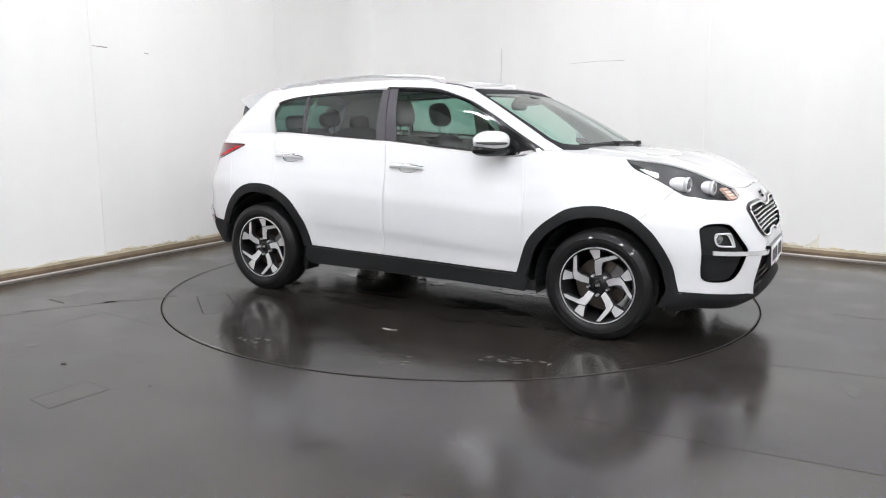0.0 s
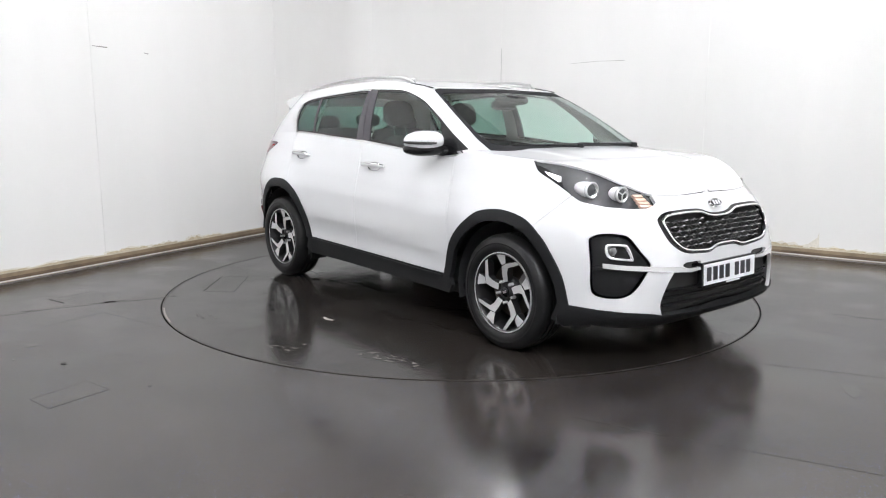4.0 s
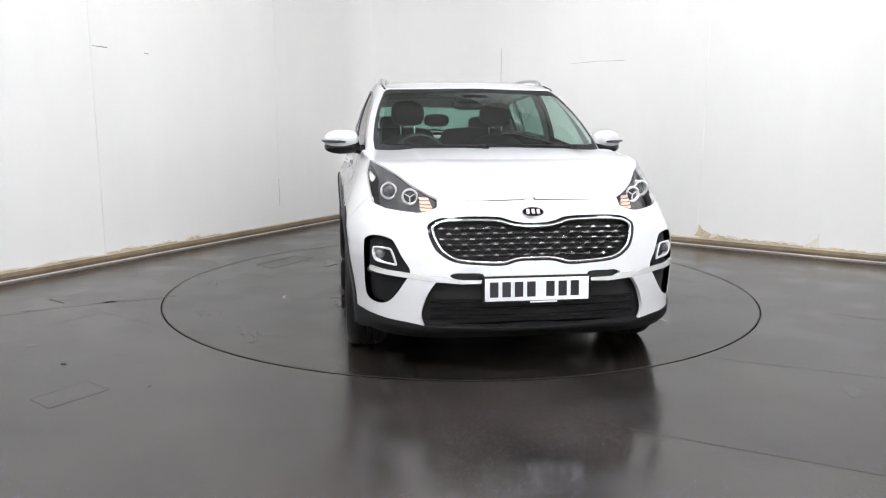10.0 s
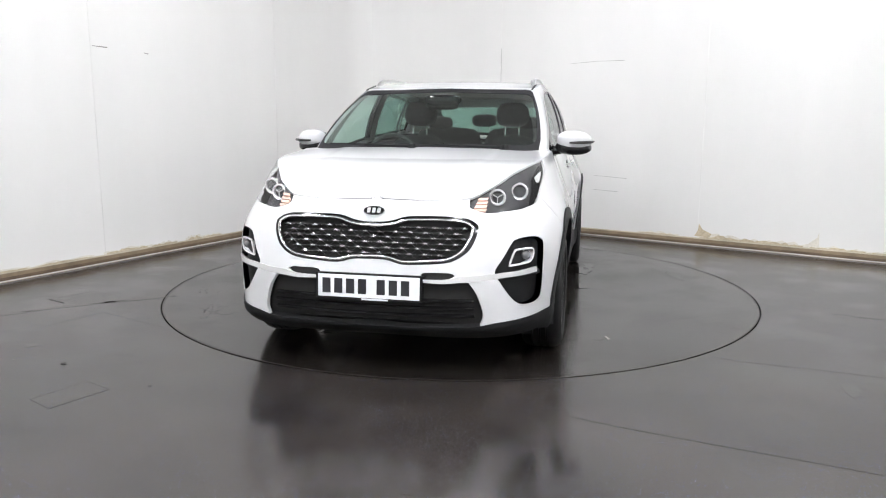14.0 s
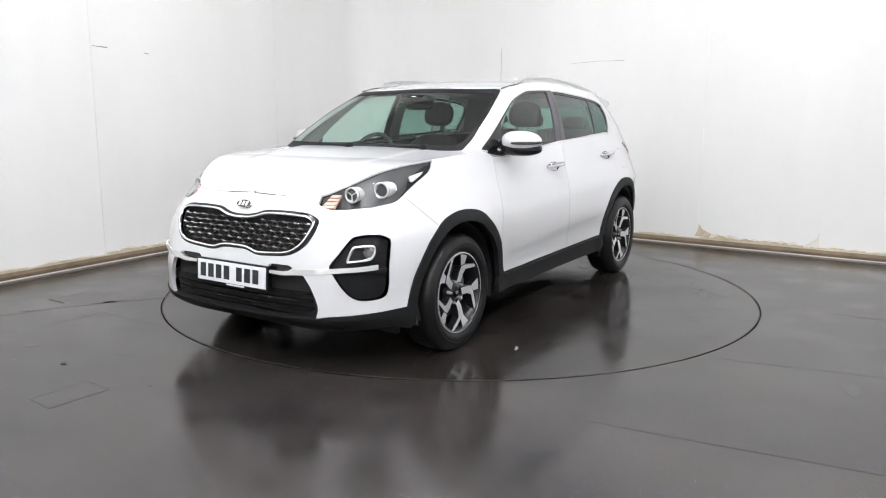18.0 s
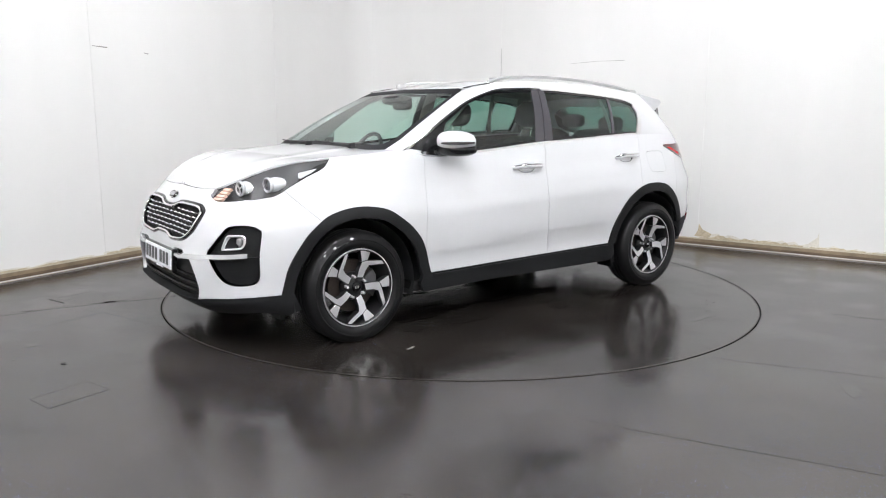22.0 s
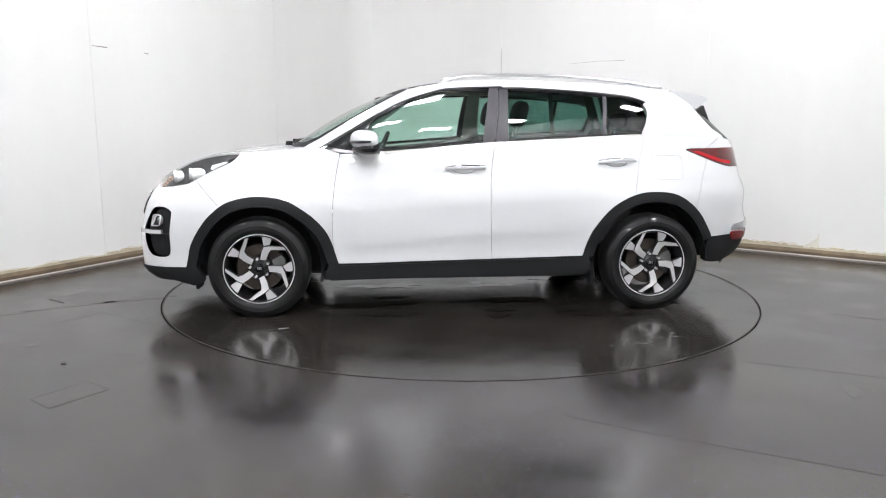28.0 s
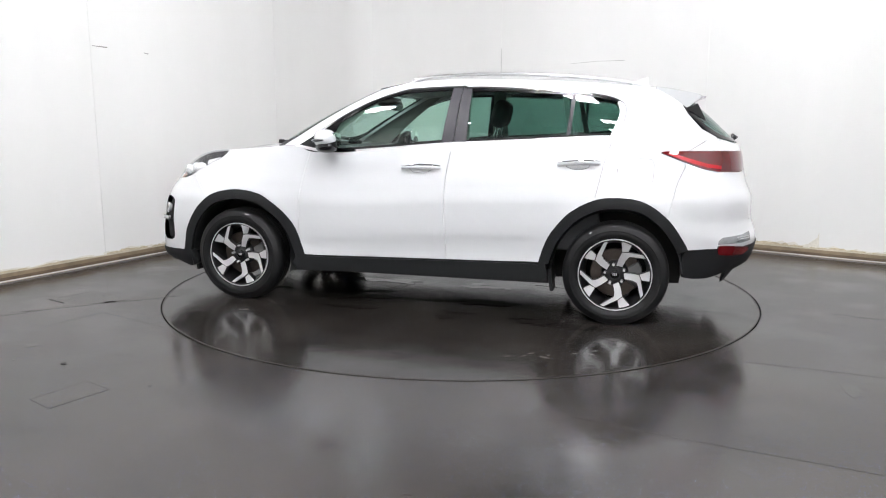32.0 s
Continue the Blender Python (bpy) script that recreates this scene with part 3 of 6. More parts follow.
def bonnet(u, v):
    """The bonnet with its two soft ridges, which run from the lamps to the scuttle."""
    p = plain_bonnet(u, v)
    d = np.abs(p[..., 1]) - (0.50 - 0.16 * (p[..., 0] - 1.1))
    p[..., 2] += 0.004 * np.exp(-(d / np.where(d > 0, 0.030, 0.11)) ** 2) * np.clip((2.0 - p[..., 0]) / 0.3, 0, 1)
    return p


roof = cap(lambda u: cabin(u, np.ones_like(u)), TOP_Z, 2.2)
RANGES = {lower: (S_REAR, S_FRONT, 0.85), cabin: (G_REAR, G_FRONT, 0.52), bonnet: (0.6, S_FRONT, 0.75), roof: (G_REAR, G_FRONT, 0.6)}
GRIDS = {}
VIEWS = {"x": (0, 2), "y": (1, 2), "t": (0, 1)}


def on(surf, view, *pts):
    """Where points seen from the side (x: x, z), the front or rear (y: y, z) or above (t: x, y) lie on the left half of a surface."""
    lo, hi, _ = RANGES[surf]
    if view == "r":
        view, hi = "y", -1.0
    elif view == "y":
        lo = 0.9
    if surf not in GRIDS:
        GRIDS[surf] = {}
    if (lo, hi) not in GRIDS[surf]:
        U, V = np.meshgrid(np.linspace(lo, hi, 260), np.linspace(0, 1, 90), indexing="ij")
        GRIDS[surf][lo, hi] = U.ravel(), V.ravel(), surf(U.ravel(), V.ravel())
    U, V, P = GRIDS[surf][lo, hi]
    a, b = VIEWS[view]
    out = []
    for q in pts:
        q = np.array(q, float)
        if view == "y" and abs(q[0]) < 0.002:
            q[0] = 0.002
        i = np.argmin((P[:, a] - q[0]) ** 2 + (P[:, b] - q[1]) ** 2)
        uv = np.array([U[i], V[i]])
        for _ in range(8):
            f = surf(*uv)[[a, b]]
            e = 1e-4
            J = np.stack([(surf(uv[0] + e, uv[1])[[a, b]] - f) / e, (surf(uv[0], uv[1] + e)[[a, b]] - f) / e], 1)
            if abs(np.linalg.det(J)) < 1e-6:
                break
            step = np.clip(np.linalg.solve(J, q - f), -0.05, 0.05)
            uv = np.clip(uv + step, [lo, 0], [hi, 1])
        out.append(tuple(uv))
    return out


def inside(pts, poly):
    """Which points lie in a polygon."""
    x, y = pts[:, 0], pts[:, 1]
    r = np.zeros(len(pts), bool)
    q = np.roll(poly, -1, 0)
    for (x0, y0), (x1, y1) in zip(poly, q):
        c = (y0 > y) != (y1 > y)
        if y1 != y0:
            r ^= c & (x < (x1 - x0) * (y - y0) / (y1 - y0) + x0)
    return r


def smooth_line(pts, closed=False, n=6):
    """A round curve through its points."""
    p = [np.array(q, float) for q in pts]
    out, m = [], len(p)
    for i in range(m if closed else m - 1):
        a, b, c, d = (p[(i + k) % m] if closed else p[min(max(i + k, 0), m - 1)] for k in (-1, 0, 1, 2))
        for k in range(n):
            t = k / n
            out.append(tuple(0.5 * (2 * b + (c - a) * t + (2 * a - 5 * b + 4 * c - d) * t * t + (3 * b - a - 3 * c + d) * t ** 3)))
    if not closed:
        out.append(tuple(p[-1]))
    return out


def resample(poly, step):
    out = []
    n = len(poly)
    for i in range(n):
        a, b = poly[i], poly[(i + 1) % n]
        k = max(1, int(math.ceil(np.linalg.norm(b - a) / step)))
        out += [a + (b - a) * j / k for j in range(k)]
    return np.array(out)


def tidy(poly):
    keep = [q for i, q in enumerate(poly) if np.linalg.norm(q - poly[i - 1]) > 1e-4]
    return np.array(keep)


def inset(poly, d):
    """A polygon drawn in by d all round; d below zero widens it."""
    if abs(d) < 1e-9:
        return poly
    e = np.roll(poly, -1, 0) - poly
    area = 0.5 * np.sum(poly[:, 0] * np.roll(poly[:, 1], -1) - np.roll(poly[:, 0], -1) * poly[:, 1])
    n = np.stack([-e[:, 1], e[:, 0]], 1) / (np.linalg.norm(e, axis=1)[:, None] + 1e-12) * (1 if area > 0 else -1)
    p = np.roll(n, 1, 0)
    m = n + p
    m /= np.maximum(np.sum(m * n, 1), 0.35)[:, None]
    return poly + m * d


def sheet(surf, outline, holes=(), step=0.035, gap=0.0016, depth=0.012, off=0.0, rim=True):
    """Vertices, normals and faces of a piece of a surface within an outline in (u, v), with turned-in edges."""
    from mathutils.geometry import delaunay_2d_cdt
    lo, hi, tall = RANGES[surf]
    sc = np.array([1.0, tall])
    loops = [inset(tidy(resample(tidy(np.array(outline, float) * sc), step)), gap)]
    for h in holes:
        loops.append(inset(tidy(resample(tidy(np.array(h, float) * sc), step)), -gap))
    # edges on the car's middle line and along the shoulder stay where they are
    for lp, raw in zip(loops, [np.array(outline, float) * sc] + [np.array(h, float) * sc for h in holes]):
        raw = tidy(resample(tidy(raw), step))
        for end in (lo, hi):
            mid_line = np.abs(raw[:, 0] - end) < 1e-6
            lp[mid_line, 0] = end
        head = np.abs(raw[:, 1] - tall) < 1e-6
        lp[head, 1] = tall
    for lp in loops:
        lp[:, 0] = np.clip(lp[:, 0], lo, hi)
        lp[:, 1] = np.clip(lp[:, 1], 0, tall)
    o = loops[0]
    gx, gy = np.meshgrid(np.arange(o[:, 0].min(), o[:, 0].max(), step), np.arange(o[:, 1].min(), o[:, 1].max(), step))
    g = np.stack([gx.ravel(), gy.ravel()], 1) + np.random.RandomState(3).uniform(-0.1, 0.1, (gx.size, 2)) * step
    keep = inside(g, o)
    for h in loops[1:]:
        keep &= ~inside(g, h)
    border = np.concatenate(loops)
    g = g[keep]
    if len(g):
        far = np.array([np.min((border[:, 0] - q[0]) ** 2 + (border[:, 1] - q[1]) ** 2) for q in g])
        g = g[far > (0.45 * step) ** 2]
    pts = np.concatenate([border, g]) if len(g) else border
    edges, k = [], 0
    for lp in loops:
        edges += [(k + i, k + (i + 1) % len(lp)) for i in range(len(lp))]
        k += len(lp)
    res = delaunay_2d_cdt([Vector(q) for q in pts], edges, [], 0, 1e-6)
    P = np.array([tuple(q) for q in res[0]])
    F = np.array([tuple(f) for f in res[2]])
    c = P[F].mean(1)
    ok = inside(c, o)
    for h in loops[1:]:
        ok &= ~inside(c, h)
    F = F[ok]
    uv = P / sc
    e = 1e-3
    X = surf(uv[:, 0], uv[:, 1])
    du = surf(np.minimum(uv[:, 0] + e, hi), uv[:, 1]) - surf(np.maximum(uv[:, 0] - e, lo), uv[:, 1])
    dv = surf(uv[:, 0], np.minimum(uv[:, 1] + e, 1)) - surf(uv[:, 0], np.maximum(uv[:, 1] - e, 0))
    N = np.cross(dv, du)
    N /= np.linalg.norm(N, axis=1)[:, None] + 1e-12
    mid = np.array([-0.2, 0.0, 0.6])
    flip = np.sum(N * (X - mid), 1) < 0
    N[flip] *= -1
    flat = np.abs(X[:, 1]) < 2e-3
    N[flat, 1] = 0
    X[flat, 1] = 0
    X = X + N * (off(uv)[:, None] if callable(off) else off)
    # wind the faces outwards
    fn = np.cross(X[F[:, 1]] - X[F[:, 0]], X[F[:, 2]] - X[F[:, 0]])
    bad = np.sum(fn * N[F[:, 0]], 1) < 0
    F[bad] = F[bad][:, ::-1]
    verts, norms, faces = list(X), list(N), [tuple(f) for f in F]
    if rim and depth:
        count = {}
        for f in faces:
            for a, b in zip(f, f[1:] + f[:1]):
                count[a, b] = count.get((a, b), 0) + 1
        for (a, b) in [k for k in count if (k[1], k[0]) not in count]:
            if flat[a] and flat[b]:
                continue
            base = len(verts)
            t = X[b] - X[a]
            sn = np.cross(t, N[a])
            sn /= np.linalg.norm(sn) + 1e-12
            for q in (a, b):
                verts += [X[q], X[q] - N[q] * depth]
                norms += [sn, sn]
            faces.append((base + 2, base, base + 1, base + 3))
    return np.array(verts), np.array(norms), faces


def shell(name, piece, mat, parent, side="LR", label=""):
    """Objects from sheet(): one on each side of the car, or one across its middle ('C')."""
    V, N, F = piece
    flip = np.array([1, -1, 1])
    made = []

    def link(v, n, f):
        me = bpy.data.meshes.new(name)
        me.from_pydata([tuple(q) for q in v], [], f)
        me.materials.append(mat)
        me.shade_smooth()
        me.normals_split_custom_set_from_vertices([tuple(q) for q in n])
        ob = new(name, me)
        ob.parent = parent
        if label:
            tagged(ob, label)
        made.append(ob)
    back = [tuple(reversed(f)) for f in F]
    if side == "C":
        k = len(V)
        link(np.concatenate([V, V * flip]), np.concatenate([N, N * flip]), F + [tuple(i + k for i in f) for f in back])
    else:
        if "L" in side:
            link(V, N, F)
        if "R" in side:
            link(V * flip, N * flip, back)
    return made


def panel(name, surf, outline, mat, parent, side="LR", label="", **more):
    return shell(name, sheet(surf, outline, **more), mat, parent, side, label)


# ---- the car: its parts ----
car = new("car")
tagged(car, "white compact SUV with black cladding, parked on a turntable", "car")


def ring_part(name, profile, mat, parent, label="", n=72, smooth=40, closed=False):
    """A turned part: profile points (radius, y) spun round the y axis."""
    vs, fs, m = [], [], len(profile)
    for i in range(n):
        a = 2 * math.pi * i / n
        vs += [(r * math.sin(a), y, r * math.cos(a)) for r, y in profile]
    for i in range(n):
        j = (i + 1) % n
        for k in range(m if closed else m - 1):
            q = (k + 1) % m
            fs.append((i * m + k, i * m + q, j * m + q, j * m + k))
    return mesh(name, vs, fs, mat, parent, label, smooth)


def prism(bm, pts, y0, y1, bevel=0.0):
    """A flat piece with an outline in (x, z), from y0 to its face y1."""
    a = [bm.verts.new((x, y0, z)) for x, z in pts]
    b = [bm.verts.new((x, y1, z)) for x, z in pts]
    n = len(pts)
    top = bm.faces.new(b)
    bm.faces.new(list(reversed(a)))
    for i in range(n):
        bm.faces.new((a[i], a[(i + 1) % n], b[(i + 1) % n], b[i]))
    if bevel:
        bmesh.ops.bevel(bm, geom=list(top.edges), offset=bevel, segments=1, affect="EDGES")


TYRE_R, RIM_R = 0.335, 0.229


def build_wheel(x, y, sign, turn):
    """An alloy wheel whose face looks along +y before it is turned to its side."""
    w = new("wheel")
    w.parent = car
    w.matrix_basis = pose(x, y * sign, HUB_Z, 0, 0, 0 if sign > 0 else 180) @ pose(0, 0, 0, 0, turn, 0)
    tagged(w, "five-spoke machined alloy wheel with a black tyre")
    R, r = TYRE_R, RIM_R
    prof = [(r - 0.012, -0.19), (r + 0.01, -0.205), (r + 0.05, -0.212), (R - 0.03, -0.205), (R - 0.008, -0.185), (R, -0.15)]
    for g in (-0.145, -0.105, -0.068):
        prof += [(R + 0.001, g), (R - 0.008, g + 0.002), (R - 0.008, g + 0.009), (R + 0.001, g + 0.011)]
    prof += [(R, -0.035), (R - 0.006, -0.012), (R - 0.022, 0.006), (R - 0.045, 0.014), (R - 0.048, 0.0165), (R - 0.054, 0.0165), (R - 0.057, 0.0155),
             (r + 0.045, 0.017), (r + 0.022, 0.012), (r + 0.012, 0.003), (r + 0.004, -0.004), (r - 0.012, -0.008)]
    ring_part("tyre", prof, RUBBER, w, "black rubber tyre, damp and scuffed", n=96, smooth=35)
    ring_part("rim", [(r + 0.003, -0.006), (r + 0.002, 0.002), (r - 0.004, 0.003), (r - 0.010, -0.002), (r - 0.016, -0.03), (r - 0.03, -0.06), (r - 0.034, -0.19), (r - 0.012, -0.195)], ALLOY_DARK, w, "dark grey rim barrel")
    ring_part("rim_lip", [(r + 0.004, -0.004), (r + 0.003, 0.003), (r - 0.003, 0.003), (r - 0.004, -0.003)], ALLOY, w, "bright machined rim edge", closed=True)
    # each spoke: an arm that bends into a thin branch, and a broad pad where it meets the rim
    arm = [(0.25, 6), (0.45, 9), (0.655, 13), (0.725, 25.5), (0.847, 41.5), (0.985, 51), (0.985, 57), (0.78, 46.5), (0.648, 32.5), (0.50, 31), (0.30, 40)]
    pad = [(0.675, 12.3), (0.80, 9), (0.985, 5), (0.985, 14), (0.985, 23.5), (0.86, 24), (0.748, 24.5)]
    for k in range(5):
        for label, outline, drop in (("spoke", arm, 0.0), ("spoke_pad", pad, 0.003)):
            pts = []
            for q, a in outline:
                b = radians(a + 72 * k)
                pts.append((-q * r * math.sin(b), q * r * math.cos(b)))
            bm = bmesh.new()
            prism(bm, pts, -0.045, 0.0, 0.0012)
            for v in bm.verts:
                d = math.hypot(v.co.x, v.co.z) / r
                v.co.y += -0.004 - drop - 0.030 * (1 - min(1, d)) ** 1.2
            ob = part(label, bm, ALLOY, w, "machined silver spoke with dark sides")
            ob.data.materials.append(ALLOY_DARK)
            for f in ob.data.polygons:
                f.material_index = 0 if f.normal.y > 0.4 else 1
    ring_part("hub", [(0.0, -0.028), (0.032, -0.028), (0.040, -0.036), (0.058, -0.044), (0.076, -0.054), (0.085, -0.07), (0.085, -0.10), (0, -0.10)], ALLOY_DARK, w, "dark hub")
    ring_part("centre_cap", [(0.0, -0.020), (0.022, -0.020), (0.028, -0.024), (0.029, -0.030)], GLOSS_BLACK, w, "black centre cap with a pale mark", n=32)
    bm = bmesh.new()
    for dx in (-0.010, 0, 0.010):
        box(bm, dx - 0.0028, -0.021, -0.008, dx + 0.0028, -0.0185, 0.008)
    part("cap_mark", bm, SATIN, w)
    for k in range(5):
        b = radians(72 * k + 60)
        px, pz = -0.063 * math.sin(b), 0.063 * math.cos(b)
        bm = bmesh.new()
        bmesh.ops.create_cone(bm, cap_ends=True, segments=6, radius1=0.0105, radius2=0.0085, depth=0.030, matrix=Matrix.Translation((px, -0.030, pz)) @ Matrix.Rotation(radians(-90), 4, "X"))
        part("lug_nut", bm, RING_SILVER, w)
    ring_part("brake_disc", [(0.06, -0.085), (0.155, -0.085), (0.158, -0.09), (0.158, -0.11), (0.06, -0.11)], DISC, w, "worn steel brake disc")
    bm = bmesh.new()
    pts = [(q * math.cos(radians(a)), q * math.sin(radians(a))) for q, a in ((0.09, 150), (0.165, 148), (0.172, 165), (0.172, 195), (0.165, 212), (0.09, 210))]
    prism(bm, pts, -0.12, -0.072, 0.006)
    part("brake_caliper", bm, material("caliper_grey", (0.16, 0.16, 0.16), 0.5, metal=0.6), w)
    return w


def line(surf, view, *pts):
    """A smooth run of (u, v) through points in a view."""
    return smooth_line(on(surf, view, *pts))


def edge_run(surf, u0, u1, v, n=24):
    return [(u0 + (u1 - u0) * i / n, v) for i in range(n + 1)]


SCOOPS = {}


def build_body():
    # lines shared by neighbouring panels
    door_front = line(lower, "x", (0.797, 1.076), (0.824, 0.936), (0.843, 0.785), (0.851, 0.632), (0.847, 0.477), (0.815, 0.358))
    door_mid = line(lower, "x", (-0.239, 1.14), (-0.209, 0.942), (-0.204, 0.754), (-0.209, 0.55), (-0.219, 0.372))
    door_rear = line(lower, "x", (-1.285, 1.192), (-1.235, 1.021), (-1.188, 0.800))
    arch_f = line(lower, "x", (0.815, 0.358), (0.873, 0.538), (0.945, 0.640), (1.040, 0.719), (1.155, 0.783), (1.335, 0.806), (1.506, 0.775), (1.616, 0.704), (1.686, 0.627), (1.765, 0.492), (1.803, 0.344))
    arch_r = line(lower, "x", (-0.845, 0.386), (-0.88, 0.50), (-0.927, 0.592), (-1.034, 0.717), (-1.180, 0.800), (-1.326, 0.823), (-1.493, 0.800), (-1.640, 0.699), (-1.735, 0.570), (-1.772, 0.503))
    sill_top = line(lower, "x", (0.815, 0.358), (0.32, 0.363), (-0.219, 0.372), (-0.60, 0.379), (-0.845, 0.386))
    seam_top, seam_low = on(lower, "x", (1.73, 0.912), (1.560, 0.728))
    lamp_low = line(lower, "x", (1.450, 1.074), (1.497, 1.028), (1.60, 0.981), (1.69, 0.935), (1.75, 0.901), (1.80, 0.880), (1.90, 0.861)) + line(lower, "y", (0.612, 0.851), (0.56, 0.850), (0.508, 0.862), (0.470, 0.878))[1:]
    lamp_corner = lamp_low[-1]
    lamp_top_u = on(lower, "y", (0.470, 0.905))[0][0]
    white_low_side = line(lower, "x", (1.803, 0.344), (1.87, 0.341), (1.947, 0.337))
    white_low_front = line(lower, "y", (0.784, 0.337), (0.65, 0.328), (0.60, 0.322), (0.547, 0.312))
    white_low = white_low_side + white_low_front[1:]
    intake_edge = line(lower, "y", (0.547, 0.312), (0.562, 0.355), (0.557, 0.40), (0.530, 0.475), (0.492, 0.531))
    tail_seam = line(lower, "x", (-1.640, 0.699), (-1.66, 0.80), (-1.693, 0.927), (-1.735, 1.02))

    def cut(run, a, b):
        """The stretch of a run of points between the points nearest to a and b."""
        q = np.array(run)
        i, j = (int(np.argmin(np.sum((q - np.array(p)) ** 2, 1))) for p in (a, b))
        return run[i:j + 1] if i <= j else run[j:i + 1][::-1]

    # wings
    fender = edge_run(lower, 1.462, 0.797, 1.0) + door_front[1:] + cut(arch_f, arch_f[0], seam_low)[1:] + cut(lamp_low, seam_top, lamp_low[0])
    panel("front_wing", lower, fender, PAINT, car, gap=0.0009)
    SCOOPS.update({name: on(lower, "x", *[(xc + 0.076 * math.cos(a), zc + 0.030 * math.sin(a)) for a in np.linspace(0, 2 * math.pi, 25)[:-1]]) for name, xc, zc in (("front", -0.028, 0.980), ("rear", -1.074, 1.022))})
    panel("front_door", lower, edge_run(lower, 0.797, -0.239, 1.0) + door_mid[1:] + cut(sill_top, door_mid[-1], sill_top[0])[1:] + door_front[::-1][1:-1], PAINT, car, holes=[SCOOPS["front"]], step=0.028)
    panel("rear_door", lower, edge_run(lower, -0.239, -1.285, 1.0) + door_rear[1:] + cut(arch_r, door_rear[-1], arch_r[0]) + cut(sill_top, sill_top[-1], door_mid[-1])[1:] + door_mid[::-1][1:-1], PAINT, car, holes=[SCOOPS["rear"]], step=0.028)
    tail_top = line(lower, "x", (-1.585, 1.108), (-1.62, 1.114), (-1.75, 1.115), (-1.88, 1.115)) + line(lower, "r", (0.56, 1.112), (0.42, 1.112))
    tail_low = line(lower, "x", (-1.585, 1.100), (-1.735, 1.042), (-1.85, 1.003), (-1.93, 0.985)) + line(lower, "r", (0.60, 0.980), (0.51, 0.980))
    tail_lamp = tail_top + line(lower, "r", (0.40, 1.08), (0.44, 1.02), (0.51, 0.980))[1:] + tail_low[::-1][1:]
    quarter = edge_run(lower, -1.285, -1.80, 1.0) + [(on(lower, "x", (-1.75, 1.116))[0])] + cut(tail_top, on(lower, "x", (-1.75, 1.115))[0], tail_top[0])[1:] + cut(tail_low, tail_low[0], tail_seam[-1]) + tail_seam[::-1][1:] + cut(arch_r, tail_seam[0], door_rear[-1])[1:] + door_rear[::-1][1:-1]
    fuel = smooth_line(on(lower, "x", (-1.325, 1.035), (-1.345, 1.06), (-1.43, 1.065), (-1.52, 1.063), (-1.543, 1.035), (-1.543, 0.97), (-1.54, 0.93), (-1.52, 0.908), (-1.43, 0.905), (-1.36, 0.908), (-1.335, 0.93), (-1.325, 0.97)), True)
    V = sheet(lower, quarter, holes=[fuel], gap=0.0009)
    shell("rear_quarter", V, PAINT, car, "L")
    shell("rear_quarter", sheet(lower, quarter, gap=0.0009), PAINT, car, "R")
    panel("fuel_flap", lower, fuel, PAINT, car, "L", gap=0.0005)
    # bonnet, roof
    panel("bonnet", bonnet, edge_run(bonnet, S_FRONT, 0.90, 0.006, 60) + [(0.94, 0.05), (1.05, 0.10), (1.10, 0.25), (1.135, 0.6), (1.145, 1.0)] + edge_run(bonnet, 1.145, S_FRONT, 1.0, 60), PAINT, car, "C", gap=0.0015)
    panel("roof", roof, edge_run(roof, G_REAR + 0.1, G_FRONT - 0.1, 0.0, 90) + edge_run(roof, G_FRONT - 0.1, G_REAR + 0.1, 1.0, 90), PAINT, car, "C", gap=0.0, step=0.05)
    # nose
    grille = smooth_line([(0.0, 0.804), (0.05, 0.805), (0.105, 0.814), (0.165, 0.831), (0.25, 0.836), (0.36, 0.836), (0.452, 0.830), (0.504, 0.810), (0.524, 0.785), (0.512, 0.726), (0.476, 0.669), (0.395, 0.625), (0.245, 0.608), (0.16, 0.606), (0.095, 0.622), (0.05, 0.626), (0.0, 0.626)])
    grille_uv = on(lower, "y", *grille)
    grille_uv[0] = (S_FRONT, grille_uv[0][1])
    grille_uv[-1] = (S_FRONT, grille_uv[-1][1])
    fog = smooth_line(on(lower, "y", (0.824, 0.690), (0.812, 0.715), (0.790, 0.730), (0.755, 0.734), (0.715, 0.729), (0.685, 0.712), (0.648, 0.642), (0.612, 0.578), (0.640, 0.522), (0.675, 0.466), (0.708, 0.426), (0.745, 0.405), (0.788, 0.403), (0.812, 0.420), (0.822, 0.470), (0.826, 0.57)), True)
    slot = smooth_line(on(lower, "y", (0.425, 0.562), (0.405, 0.573), (0.37, 0.574), (0.27, 0.569), (0.27, 0.540), (0.37, 0.543), (0.40, 0.548)), True)
    z_top = edge_run(lower, lamp_top_u, S_FRONT, 0.997)
    low_mid = on(lower, "y", (0.0, 0.533))[0]
    bumper = z_top + grille_uv + [(S_FRONT, low_mid[1])] + on(lower, "y", (0.2, 0.532), (0.40, 0.530)) + intake_edge[::-1] + white_low[::-1][1:] + cut(arch_f, white_low[0], seam_low)[1:] + cut(lamp_low, seam_top, lamp_corner)
    panel("front_bumper", lower, bumper, PAINT, car, "C", holes=[fog, slot], step=0.03, depth=0.02, gap=0.0009, label="white front bumper with black inserts")
